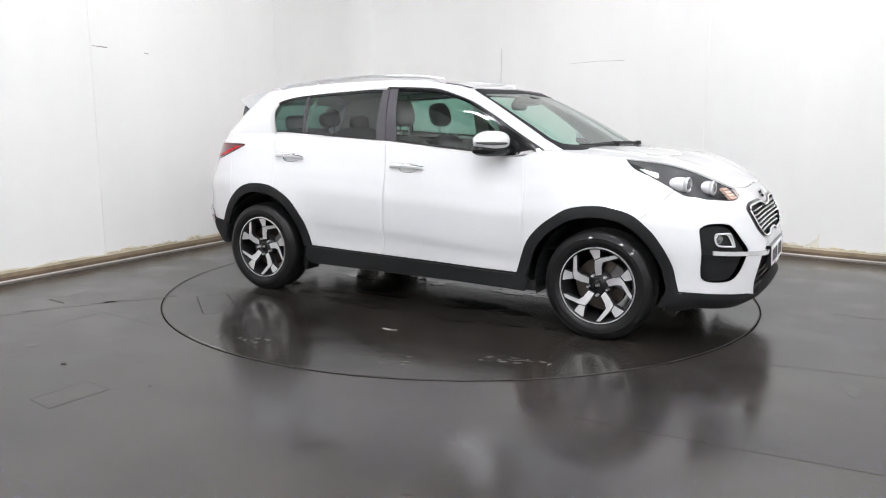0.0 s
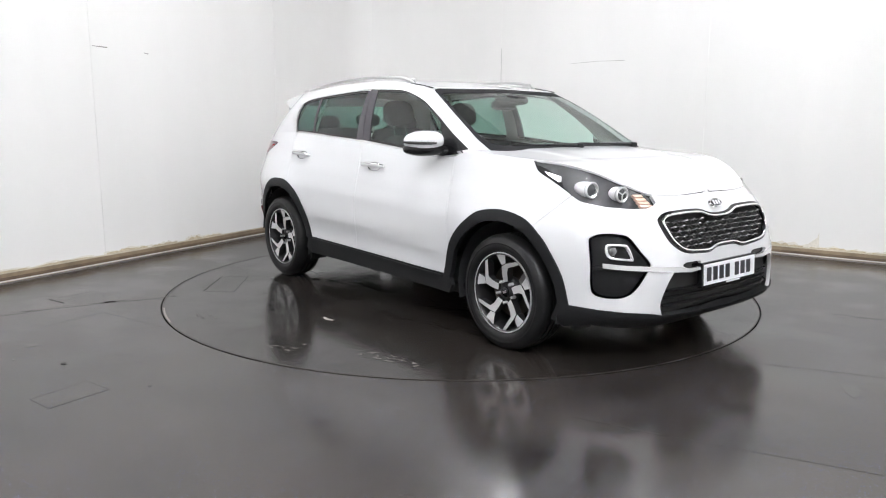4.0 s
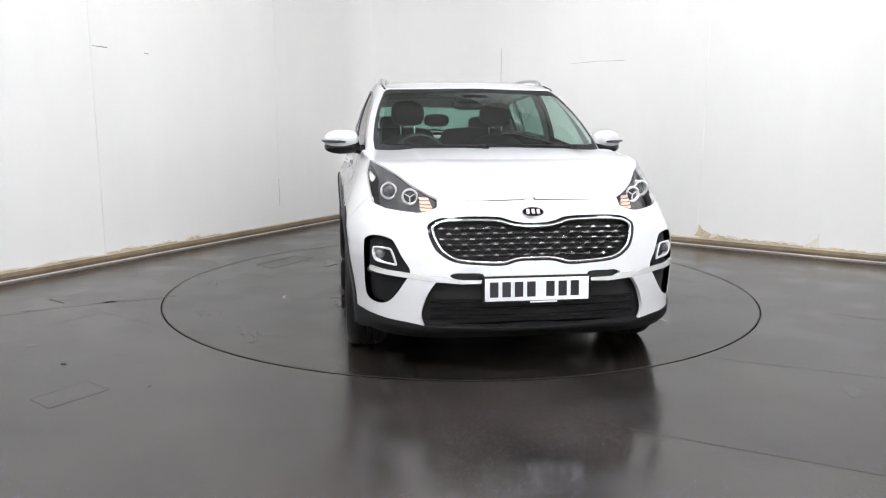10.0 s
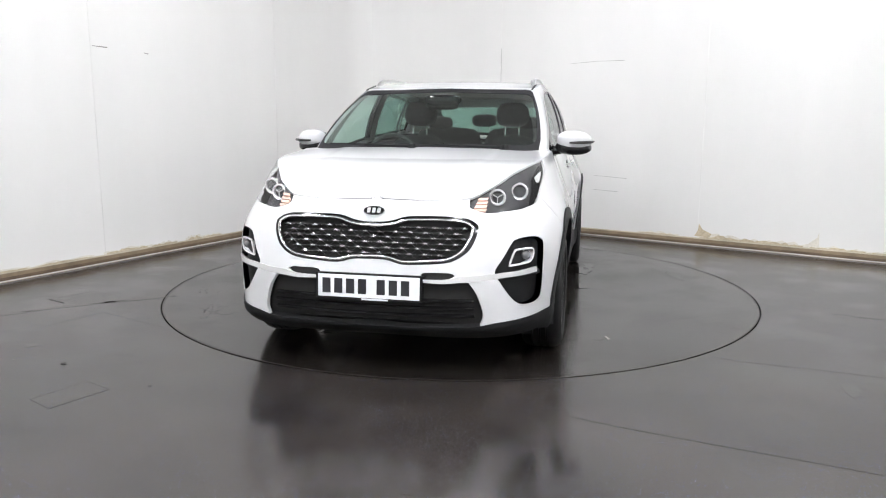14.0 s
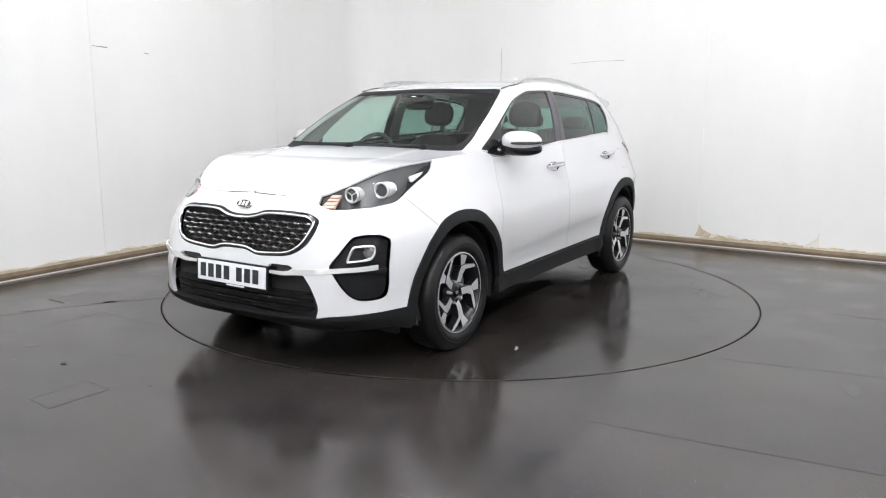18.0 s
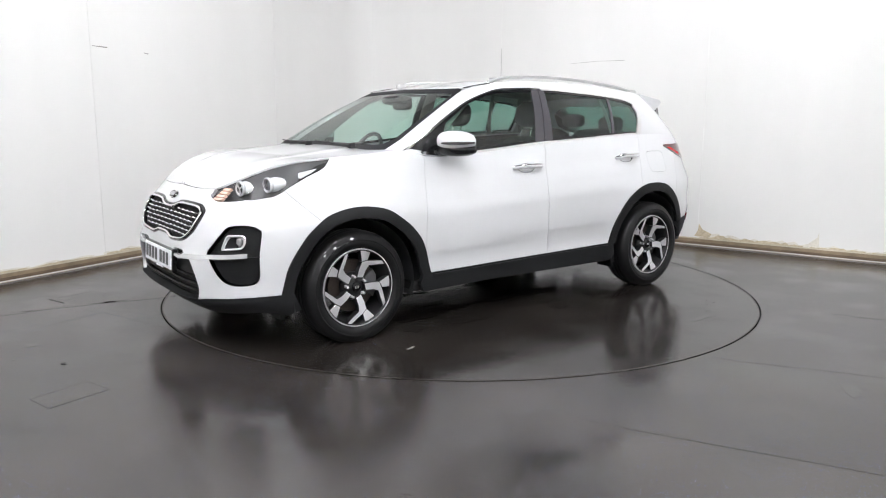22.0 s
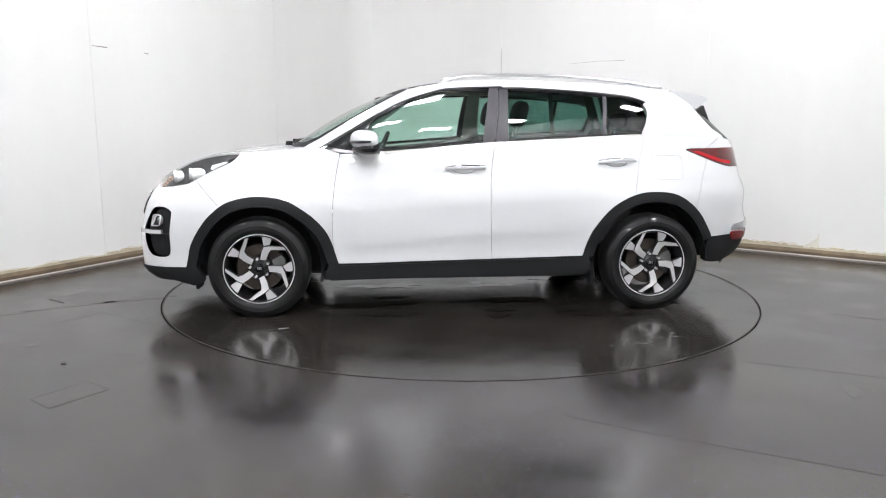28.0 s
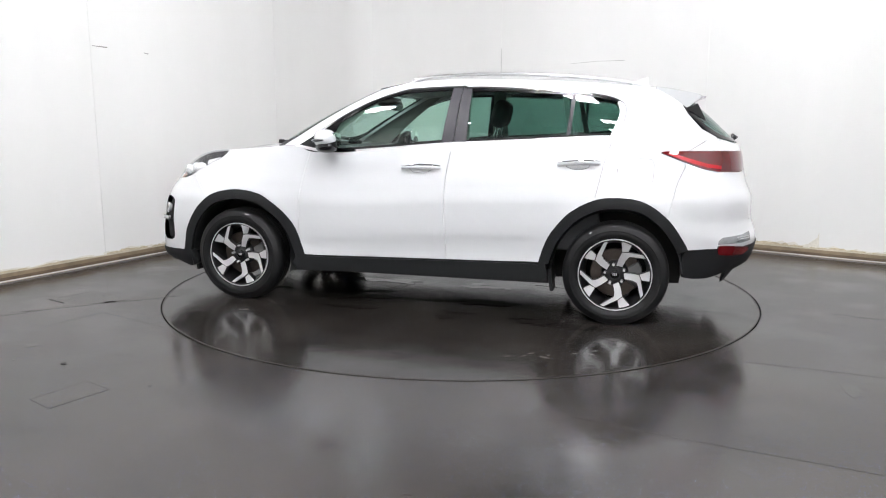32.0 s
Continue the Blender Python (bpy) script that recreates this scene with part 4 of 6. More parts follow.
    return dict(arch_f=arch_f, arch_r=arch_r, sill_top=sill_top, lamp_low=lamp_low, lamp_top_u=lamp_top_u, white_low=white_low, intake_edge=intake_edge,
                tail_lamp=tail_lamp, tail_top=tail_top, tail_low=tail_low, tail_seam=tail_seam, grille=grille_uv, fog=fog, slot=slot, low_mid=low_mid, fuel=fuel, door_mid=door_mid)


LINES = build_body()


def build_cladding():
    q = LINES
    def arch(points, hx):
        inner = []
        for a in points:
            p = lower(*a)
            k = 0.868
            inner.append(on(lower, "x", (hx + (p[0] - hx) * k, HUB_Z + (p[2] - HUB_Z) * k))[0])
        return points + inner[::-1]
    panel("wheel_arch_trim", lower, arch(q["arch_f"], HUB_X), CLADDING, car, off=0.010, depth=0.03, gap=0.0, label="black plastic wheel arch trim")
    panel("wheel_arch_trim", lower, arch(q["arch_r"], -HUB_X), CLADDING, car, off=0.010, depth=0.03, gap=0.0, label="black plastic wheel arch trim")
    # sill
    sill = q["sill_top"] + on(lower, "x", (-0.885, 0.385), (-0.905, 0.30), (-0.86, 0.258), (-0.3, 0.255), (0.3, 0.252), (0.87, 0.246), (0.90, 0.30), (0.87, 0.37))
    panel("sill", lower, sill, CLADDING, car, off=0.008, depth=0.03, gap=0.0, label="black plastic sill with a raised ridge")
    ridge = on(lower, "x", (0.80, 0.347), (-0.835, 0.374), (-0.84, 0.362), (0.80, 0.335))
    panel("sill_ridge", lower, ridge, CLADDING, car, off=0.016, depth=0.01, gap=0.0)
    # lower nose
    wl = q["white_low"]
    lip = wl + on(lower, "y", (0.547, 0.312), (0.30, 0.304), (0.0, 0.298)) + [(S_FRONT, 0.05), (2.2, 0.045), (2.05, 0.045), (1.92, 0.05)] + on(lower, "x", (1.90, 0.252), (1.76, 0.220), (1.69, 0.25), (1.735, 0.345))
    panel("front_lip", lower, lip, CLADDING, car, "C", off=0.006, depth=0.05, gap=0.0, label="black plastic lower lip")
    intake = q["intake_edge"] + on(lower, "y", (0.40, 0.530), (0.2, 0.532)) + [(S_FRONT, q["low_mid"][1])] + [(S_FRONT, on(lower, "y", (0.0, 0.296))[0][1])] + on(lower, "y", (0.30, 0.299))
    panel("lower_intake", lower, intake, DARK_GAP, car, "C", off=-0.045, rim=False, gap=-0.01, label="dark lower air intake")
    for z in (0.345, 0.385, 0.425):
        slat = on(lower, "y", (0.525, z), (0.3, z - 0.003), (0.0, z - 0.004), (0.0, z + 0.009), (0.3, z + 0.010), (0.525, z + 0.012))
        panel("intake_slat", lower, slat, GLOSS_BLACK, car, "C", off=-0.028, depth=0.02, gap=0.0, step=0.06)
    panel("fog_recess", lower, q["fog"], CLADDING, car, off=-0.034, depth=-0.032, gap=0.001, label="black plastic fog lamp recess")
    panel("slot_backing", lower, q["slot"], GLOSS_BLACK, car, off=-0.018, rim=False, gap=-0.004)
    # tail
    black_top = line(lower, "x", (-1.772, 0.503), (-1.86, 0.506), (-1.94, 0.508)) + on(lower, "r", (0.70, 0.510), (0.60, 0.515), (0.4, 0.52), (0.0, 0.52))
    tail_low = [(S_REAR, black_top[-1][1])] + on(lower, "r", (0.0, 0.385)) + on(lower, "r", (0.4, 0.385), (0.53, 0.388)) + on(lower, "x", (-2.012, 0.347), (-1.90, 0.314), (-1.81, 0.316), (-1.744, 0.328), (-1.735, 0.40), (-1.745, 0.48))
    tail_low[1] = (S_REAR, tail_low[1][1])
    panel("rear_bumper_lower", lower, black_top[:-1] + tail_low, CLADDING, car, "C", off=0.006, depth=0.05, gap=0.0, label="black plastic lower rear bumper")
    seam = q["tail_seam"]
    rb = [(S_REAR, black_top[-1][1])] + black_top[::-1][1:]
    arch_cut = [p for p in q["arch_r"] if p[0] < seam[0][0]]
    gate_low = on(lower, "r", (0.0, 0.66))[0]
    tl = q["tail_low"]
    cover = [(S_REAR, gate_low[1])] + on(lower, "r", (0.35, 0.66), (0.55, 0.68), (0.575, 0.74), (0.55, 0.86), (0.51, 0.980)) + tl[::-1][1:]
    near = int(np.argmin([abs(p[0] - seam[-1][0]) for p in cover]))
    cover = cover[:near + 1] + seam[::-1] + arch_cut[:] + rb[::-1][1:]
    panel("rear_bumper", lower, cover, PAINT, car, "C", depth=0.02, gap=0.0008)
    gate = [(S_REAR, 1.0)] + edge_run(lower, S_REAR, -1.80, 1.0)[1:] + [on(lower, "x", (-1.75, 1.116))[0]] + [p for p in q["tail_top"] if p[0] < on(lower, "x", (-1.75, 1.115))[0][0]]
    gate += line(lower, "r", (0.40, 1.08), (0.44, 1.02), (0.51, 0.980))[1:] + on(lower, "r", (0.55, 0.86), (0.575, 0.74), (0.55, 0.68), (0.35, 0.66)) + [(S_REAR, gate_low[1])]
    panel("tailgate", lower, gate, PAINT, car, "C", gap=0.0012)


build_cladding()


def build_cabin():
    # the side opening, the screens, and the white frame between them
    dlo = line(cabin, "x", (0.935, 1.114), (0.727, 1.234), (0.527, 1.350), (0.334, 1.441), (0.138, 1.501), (-0.053, 1.520), (-0.243, 1.526), (-0.435, 1.522), (-0.82, 1.503), (-1.124, 1.477), (-1.245, 1.456), (-1.323, 1.424), (-1.358, 1.372), (-1.346, 1.29), (-1.310, 1.197))
    dlo_low = [(u, 0.006) for u in np.linspace(-1.295, 0.91, 40)]
    dlo_low = [p for p in dlo_low if dlo[-1][0] + 0.01 < p[0] < dlo[0][0] - 0.01]
    hole = dlo + dlo_low
    screen = [(G_FRONT, 0.985)] + edge_run(cabin, G_FRONT, 0.690, 0.975, 14)[1:] + [(0.650, 0.95), (0.640, 0.9), (0.640, 0.5), (0.645, 0.15), (0.660, 0.015)] + edge_run(cabin, 0.68, G_FRONT, 0.008, 14)
    back = [(G_REAR, 0.86), (-1.97, 0.86), (-1.88, 0.84), (-1.82, 0.78), (-1.80, 0.5), (-1.81, 0.2), (-1.86, 0.07), (-1.92, 0.05), (G_REAR, 0.05)]
    # white roof frame and pillars
    fl = edge_run(cabin, -1.85, 0.68, 0.0, 90)
    fl += [(0.660, 0.015), (0.645, 0.15), (0.640, 0.5), (0.640, 0.9), (0.650, 0.95)] + edge_run(cabin, 0.690, G_FRONT, 0.975, 14) + edge_run(cabin, G_FRONT, G_REAR, 1.0, 100)
    fl += [(G_REAR, 0.86), (-1.97, 0.86), (-1.88, 0.84), (-1.82, 0.78), (-1.80, 0.5), (-1.81, 0.2), (-1.86, 0.07)]
    shell("cabin_frame", sheet(cabin, fl, holes=[hole], gap=0.0, depth=0.03), PAINT, car, "C", "white roof frame and pillars")
    panel("windscreen", cabin, screen, GLASS_SCREEN, car, "C", gap=0.0, off=-0.004, depth=0.004, label="clear green-tinted windscreen")
    panel("rear_window", cabin, back, GLASS_DARK, car, "C", gap=0.0, off=-0.004, depth=0.004, label="dark tinted rear window")
    # black ceramic border of the windscreen
    inner = [(G_FRONT, 0.885)] + edge_run(cabin, G_FRONT, 0.755, 0.885, 14)[1:] + [(0.685, 0.865), (0.664, 0.82), (0.664, 0.5), (0.671, 0.16), (0.695, 0.095)] + edge_run(cabin, 0.735, G_FRONT, 0.075, 14)
    border = screen + inner[::-1]
    panel("windscreen_border", cabin, border, FRIT, car, "C", gap=0.0, off=-0.0015, depth=0.002, label="black band round the windscreen")
    rin = [(G_REAR, 0.80), (-1.96, 0.80), (-1.91, 0.76), (-1.87, 0.7), (-1.85, 0.5), (-1.86, 0.3), (-1.91, 0.15), (-1.95, 0.12), (G_REAR, 0.12)]
    panel("rear_window_border", cabin, back + rin[::-1], GLOSS_BLACK, car, "C", gap=0.0, off=-0.0015, depth=0.002)
    # side glass
    def ring_of(poly, d):
        t = RANGES[cabin][2]
        return [tuple(p) for p in inset(tidy(np.array(poly) * [1, t]), d) / [1, t]]
    chrome_in = ring_of(hole, 0.014)
    shell("window_chrome", sheet(cabin, hole, holes=[chrome_in], gap=0.0, off=0.004, depth=0.012, step=0.03), CHROME, car, "LR", "chrome strip round the side windows")
    end = on(cabin, "x", (-1.325, 1.420), (-1.356, 1.372), (-1.344, 1.29), (-1.308, 1.199), (-1.266, 1.199), (-1.304, 1.29), (-1.321, 1.365), (-1.300, 1.412))
    panel("window_end_trim", cabin, smooth_line(end, True, 3), SATIN, car, gap=0.0, off=0.0055, depth=0.01, label="broad satin strip behind the quarter window")
    black_in = ring_of(hole, 0.030)
    shell("window_seal", sheet(cabin, chrome_in, holes=[black_in], gap=-0.001, off=-0.002, depth=0.012, step=0.03), GLOSS_BLACK, car, "LR", "black rubber window seal")

    def clip(poly, x0, x1):
        """The part of the opening between two slanting lines, each given by its x at the foot and at the head."""
        def halfplane(ps, xf, xh, keep_less):
            out = []
            def side(p):
                q = cabin(*p)
                k = (q[2] - 1.10) / 0.40
                return (q[0] - (xf + (xh - xf) * k)) * (1 if keep_less else -1)
            for i, p in enumerate(ps):
                r = ps[(i + 1) % len(ps)]
                a, b = side(p), side(r)
                if a <= 0:
                    out.append(p)
                if (a <= 0) != (b <= 0):
                    t = a / (a - b)
                    out.append((p[0] + (r[0] - p[0]) * t, p[1] + (r[1] - p[1]) * t))
            return out
        return halfplane(halfplane(poly, *x1, True), *x0, False)
    bin_ = [tuple(p) for p in black_in]
    panel("front_window", cabin, clip(bin_, (-0.150, -0.212), (0.665, 0.50)), GLASS, car, gap=-0.004, off=-0.006, depth=0.004, label="green-tinted front side window")
    panel("rear_door_window", cabin, clip(bin_, (-0.985, -1.018), (-0.330, -0.345)), GLASS_DARK, car, gap=-0.004, off=-0.006, depth=0.004, label="darker tinted rear side window")
    panel("quarter_window", cabin, clip(bin_, (-1.5, -1.5), (-0.998, -1.035)), GLASS_DARK, car, gap=-0.004, off=-0.006, depth=0.004, label="small dark tinted quarter window")
    panel("window_divider", cabin, clip(bin_, (-1.000, -1.037), (-0.983, -1.016)), PILLAR_BLACK, car, gap=-0.003, off=0.0, depth=0.01)
    ci = [tuple(p) for p in chrome_in]
    panel("door_pillar", cabin, clip(ci, (-0.236, -0.278), (-0.150, -0.212)), PILLAR_BLACK, car, gap=0.001, off=0.001, depth=0.012, label="dark film on the door pillar")
    panel("door_pillar", cabin, clip(ci, (-0.330, -0.345), (-0.240, -0.282)), PILLAR_BLACK, car, gap=0.001, off=0.001, depth=0.012, label="dark film on the door pillar")
    panel("mirror_sail", cabin, clip(ci, (0.655, 0.49), (1.2, 1.2)), GLOSS_BLACK, car, gap=0.001, off=0.001, depth=0.012, label="black triangle that carries the mirror")


build_cabin()


def tube(bm, pts, radius, n=8, flat=1.0):
    """A round bar through points; flat squashes it across z."""
    pts = [Vector(q) for q in pts]
    rings = []
    for i, q in enumerate(pts):
        d = (pts[min(i + 1, len(pts) - 1)] - pts[max(i - 1, 0)]).normalized()
        a = d.cross(Vector((0, 0, 1)))
        a = a.normalized() if a.length > 1e-4 else Vector((1, 0, 0))
        b = a.cross(d)
        r = radius[i] if isinstance(radius, (list, tuple)) else radius
        rings.append([bm.verts.new(q + a * r * math.cos(2 * math.pi * k / n) + b * r * flat * math.sin(2 * math.pi * k / n)) for k in range(n)])
    for s, t in zip(rings, rings[1:]):
        for k in range(n):
            bm.faces.new((s[k], s[(k + 1) % n], t[(k + 1) % n], t[k]))
    bm.faces.new(rings[0])
    bm.faces.new(list(reversed(rings[-1])))
    return bm


def build_inner():
    """Black lining that puts shade behind the panel gaps, the wheel wells and the floor pan."""
    for surf, u0, u1, v0, name in ((lower, S_REAR, S_FRONT, 0.36, "gap_lining"),):
        n, m = 120, 10
        U, V = np.meshgrid(np.linspace(u0, u1, n), np.linspace(0, 1, m), indexing="ij")
        zmin = np.where(np.minimum(np.abs(U - 1.30), np.abs(U + 1.30)) < 0.60, 0.62, 0.06)
        V = zmin + (0.985 - zmin) * V
        P = surf(U.ravel(), V.ravel())
        P = P - np.stack([np.sign(P[:, 0]) * 0.03 * np.clip((np.abs(P[:, 0]) - 1.4) / 0.7, 0, 1) + 0.05 * np.clip((P[:, 0] - 1.5) / 0.3, 0, 1), 0.022 + 0.05 * np.clip((P[:, 0] - 1.5) / 0.3, 0, 1), 0 * P[:, 0] + 0.008], 1)
        P[:, 1] = np.maximum(P[:, 1], 0)
        fs = [(i * m + j, (i + 1) * m + j, (i + 1) * m + j + 1, i * m + j + 1) for i in range(n - 1) for j in range(m - 1)]
        k = len(P)
        vs = list(P) + list(P * np.array([1, -1, 1]))
        fs = fs + [tuple(a + k for a in reversed(f)) for f in fs]
        mesh(name, vs, fs, DARK_GAP, car, "black lining that puts shade behind the panel gaps")
    for hx in (HUB_X, -HUB_X):
        for s in (1, -1):
            vs, fs = [], []
            n = 24
            sweep = 210 if hx > 0 else 192
            for i in range(n + 1):
                a = radians(-15 + sweep * i / n)
                for y in (0.52, 0.80, 0.875):
                    r = 0.425 if y < 0.85 else 0.405
                    vs.append((hx + r * math.cos(a), s * y, HUB_Z + r * math.sin(a)))
            for i in range(n):
                for k in range(2):
                    fs.append((3 * i + k, 3 * i + k + 1, 3 * i + 4 + k, 3 * i + 3 + k))
            mesh("wheel_arch_liner", vs, fs, TRIM_DARK, car, "dark wheel arch liner", 40)
            # a flat black half disc closes the well, its darkness put into the colour
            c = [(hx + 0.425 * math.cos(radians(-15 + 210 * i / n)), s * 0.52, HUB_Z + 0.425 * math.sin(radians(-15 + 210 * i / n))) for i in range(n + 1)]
            mesh("wheel_arch_blank", c, [tuple(range(n + 1))], DARK_GAP, car)
            bm = box(bmesh.new(), -0.012, -0.07, -0.06, 0.012, 0.07, 0.09, 0.004, pose(hx - 0.40 if hx > 0 else hx + 0.41, s * 0.79, 0.25, 0, 8, 0) if hx < 0 else pose(hx + 0.425, s * 0.70, 0.235, 0, 0, 0))
            part("mud_flap", bm, CLADDING, car, "small black plastic flap ahead of the wheel")
    bm = bmesh.new()
    box(bm, -0.92, -0.84, 0.235, 0.92, 0.84, 0.31, 0.02)
    part("floor_pan", bm, DARK_GAP, car, "dark underbody")
    part("underbody_cover", box(bmesh.new(), 0.92, -0.50, 0.24, 2.10, 0.50, 0.32, 0.02), DARK_GAP, car)
    part("underbody_cover", box(bmesh.new(), -2.05, -0.50, 0.30, -0.92, 0.50, 0.36, 0.02), DARK_GAP, car)
    for hx in (HUB_X, -HUB_X):
        part("axle", tube(bmesh.new(), [(hx, -0.75, HUB_Z), (hx, 0.75, HUB_Z)], 0.03), DARK_GAP, car)


build_inner()
WHEEL_Y = 0.893
WHEEL_TURNS = {(1, 1): 0, (-1, 1): -3, (1, -1): 21, (-1, -1): 13}
for fx in (1, -1):
    for sd in (1, -1):
        build_wheel(HUB_X * fx, WHEEL_Y + (0.006 if fx < 0 else 0), sd, WHEEL_TURNS[fx, sd])


# ---- the car: lamps, trim, cabin ----
def at_surface(surf, view, a, b, off=0.0):
    """A place and the outward direction on the left half of a surface."""
    u, v = on(surf, view, (a, b))[0]
    e = 1e-3
    p = surf(u, v)
    n = np.cross(surf(u, min(v + e, 1)) - surf(u, v - e), surf(u + e, v) - surf(u - e, v))
    n /= np.linalg.norm(n)
    if np.dot(n, p - np.array([-0.2, 0, 0.6])) < 0:
        n = -n
    return Vector(p + n * off), Vector(n)


def facing(place, way):
    """A pose at a place whose +y looks along a direction."""
    return Matrix.Translation(place) @ way.to_track_quat("Y", "Z").to_matrix().to_4x4()


def flip_pose(place, way, s):
    return facing(Vector((place.x, place.y * s, place.z)), Vector((way.x, way.y * s, way.z)))


def dome(bm, r, depth, rings=5, n=24):
    """A shallow dome that bulges towards +y."""
    vs = []
    for i in range(rings):
        a = radians(90) * i / rings
        vs.append([bm.verts.new((r * math.cos(a) * math.sin(2 * math.pi * k / n), depth * math.sin(a), r * math.cos(a) * math.cos(2 * math.pi * k / n))) for k in range(n)])
    top = bm.verts.new((0, depth, 0))
    for p, q in zip(vs, vs[1:]):
        for k in range(n):
            bm.faces.new((p[k], p[(k + 1) % n], q[(k + 1) % n], q[k]))
    for k in range(n):
        bm.faces.new((vs[-1][k], vs[-1][(k + 1) % n], top))
    return bm


def build_headlamps():
    low = LINES["lamp_low"]
    top_u = LINES["lamp_top_u"]
    rim = low + [(top_u, 0.988)] + edge_run(lower, top_u, 1.455, 0.9955, 20)[1:]
    houses = panel("headlamp", lower, rim, LAMP_GREY, car, off=lambda q: -0.010 - 0.050 * np.clip((1 - q[:, 1]) * 0.85 / 0.075, 0, 1), rim=False, gap=0.002, label="clear headlamp with twin round projectors")
    for s, house in zip((1, -1), houses):
        side = "L" if s > 0 else "R"
        panel("lens", lower, rim, LENS_CLEAR, house, side, off=0.001, rim=False, gap=0.003, label="clear glossy lens")
        ring_in = [tuple(q) for q in inset(tidy(np.array(rim) * [1, 0.85]), 0.006) / [1, 0.85]]
        shell("black_edge", sheet(lower, rim, holes=[ring_in], gap=0.0025, off=-0.004, rim=False), GLOSS_BLACK, house, side, "thin dark edge of the lamp")
        # projectors: bright rings on silver sleeves
        way = Vector((1.0, 0.16, -0.02)).normalized()
        for (x, y, z), r, vanes in (((1.748, 0.680, 0.938), 0.042, False), ((1.870, 0.583, 0.918), 0.040, True)):
            m = flip_pose(Vector((x, y, z)) + way * 0.036, way, s)
            ob = ring_part("projector_sleeve", [(r * 0.80, -0.125), (r * 0.98, -0.085), (r * 1.02, -0.040), (r * 0.96, -0.004), (r * 0.90, -0.002)], LAMP_SILVER, house, "silver projector sleeve", n=32)
            ob.matrix_basis = m
            ob = ring_part("projector_ring", [(r, -0.010), (r + 0.004, -0.002), (r + 0.003, 0.008), (r - 0.003, 0.012), (r - 0.008, 0.008), (r - 0.010, -0.004), (r - 0.010, -0.012)], RING_SILVER, house, "bright ring round the projector", n=32)
            ob.matrix_basis = m
            ob = part("projector_lens", dome(bmesh.new(), r - 0.009, 0.010), BULB, house, "dark glass projector lens", 60)
            ob.matrix_basis = m @ Matrix.Translation((0, -0.006, 0))
            if vanes:
                bm = bmesh.new()
                for k in range(3):
                    box(bm, -0.0026, 0.0, 0.0, 0.0026, 0.009, r - 0.011, 0, Matrix.Rotation(radians(60 + 120 * k), 4, "Y"))
                ob = part("projector_vane", bm, RING_SILVER, house)
                ob.matrix_basis = m
        # indicator fins at the inner corner, reflector strip at the outer one
        for k in range(4):
            z = 0.866 + 0.0165 * k
            strip = on(lower, "y", (0.486 + 0.006 * k, z), (0.550, z), (0.556, z + 0.011), (0.492 + 0.006 * k, z + 0.011))
            panel("indicator_fin", lower, strip, LENS_AMBER, house, side, off=-0.014, depth=0.018, gap=0.0, label="pale amber indicator fin")
        strip = on(lower, "x", (1.635, 1.010), (1.57, 1.024), (1.528, 1.032), (1.556, 1.014), (1.628, 0.981), (1.642, 0.985))
        panel("side_reflector", lower, strip, LAMP_SILVER, house, side, off=-0.012, depth=0.01, gap=0.0, label="pale side reflector")


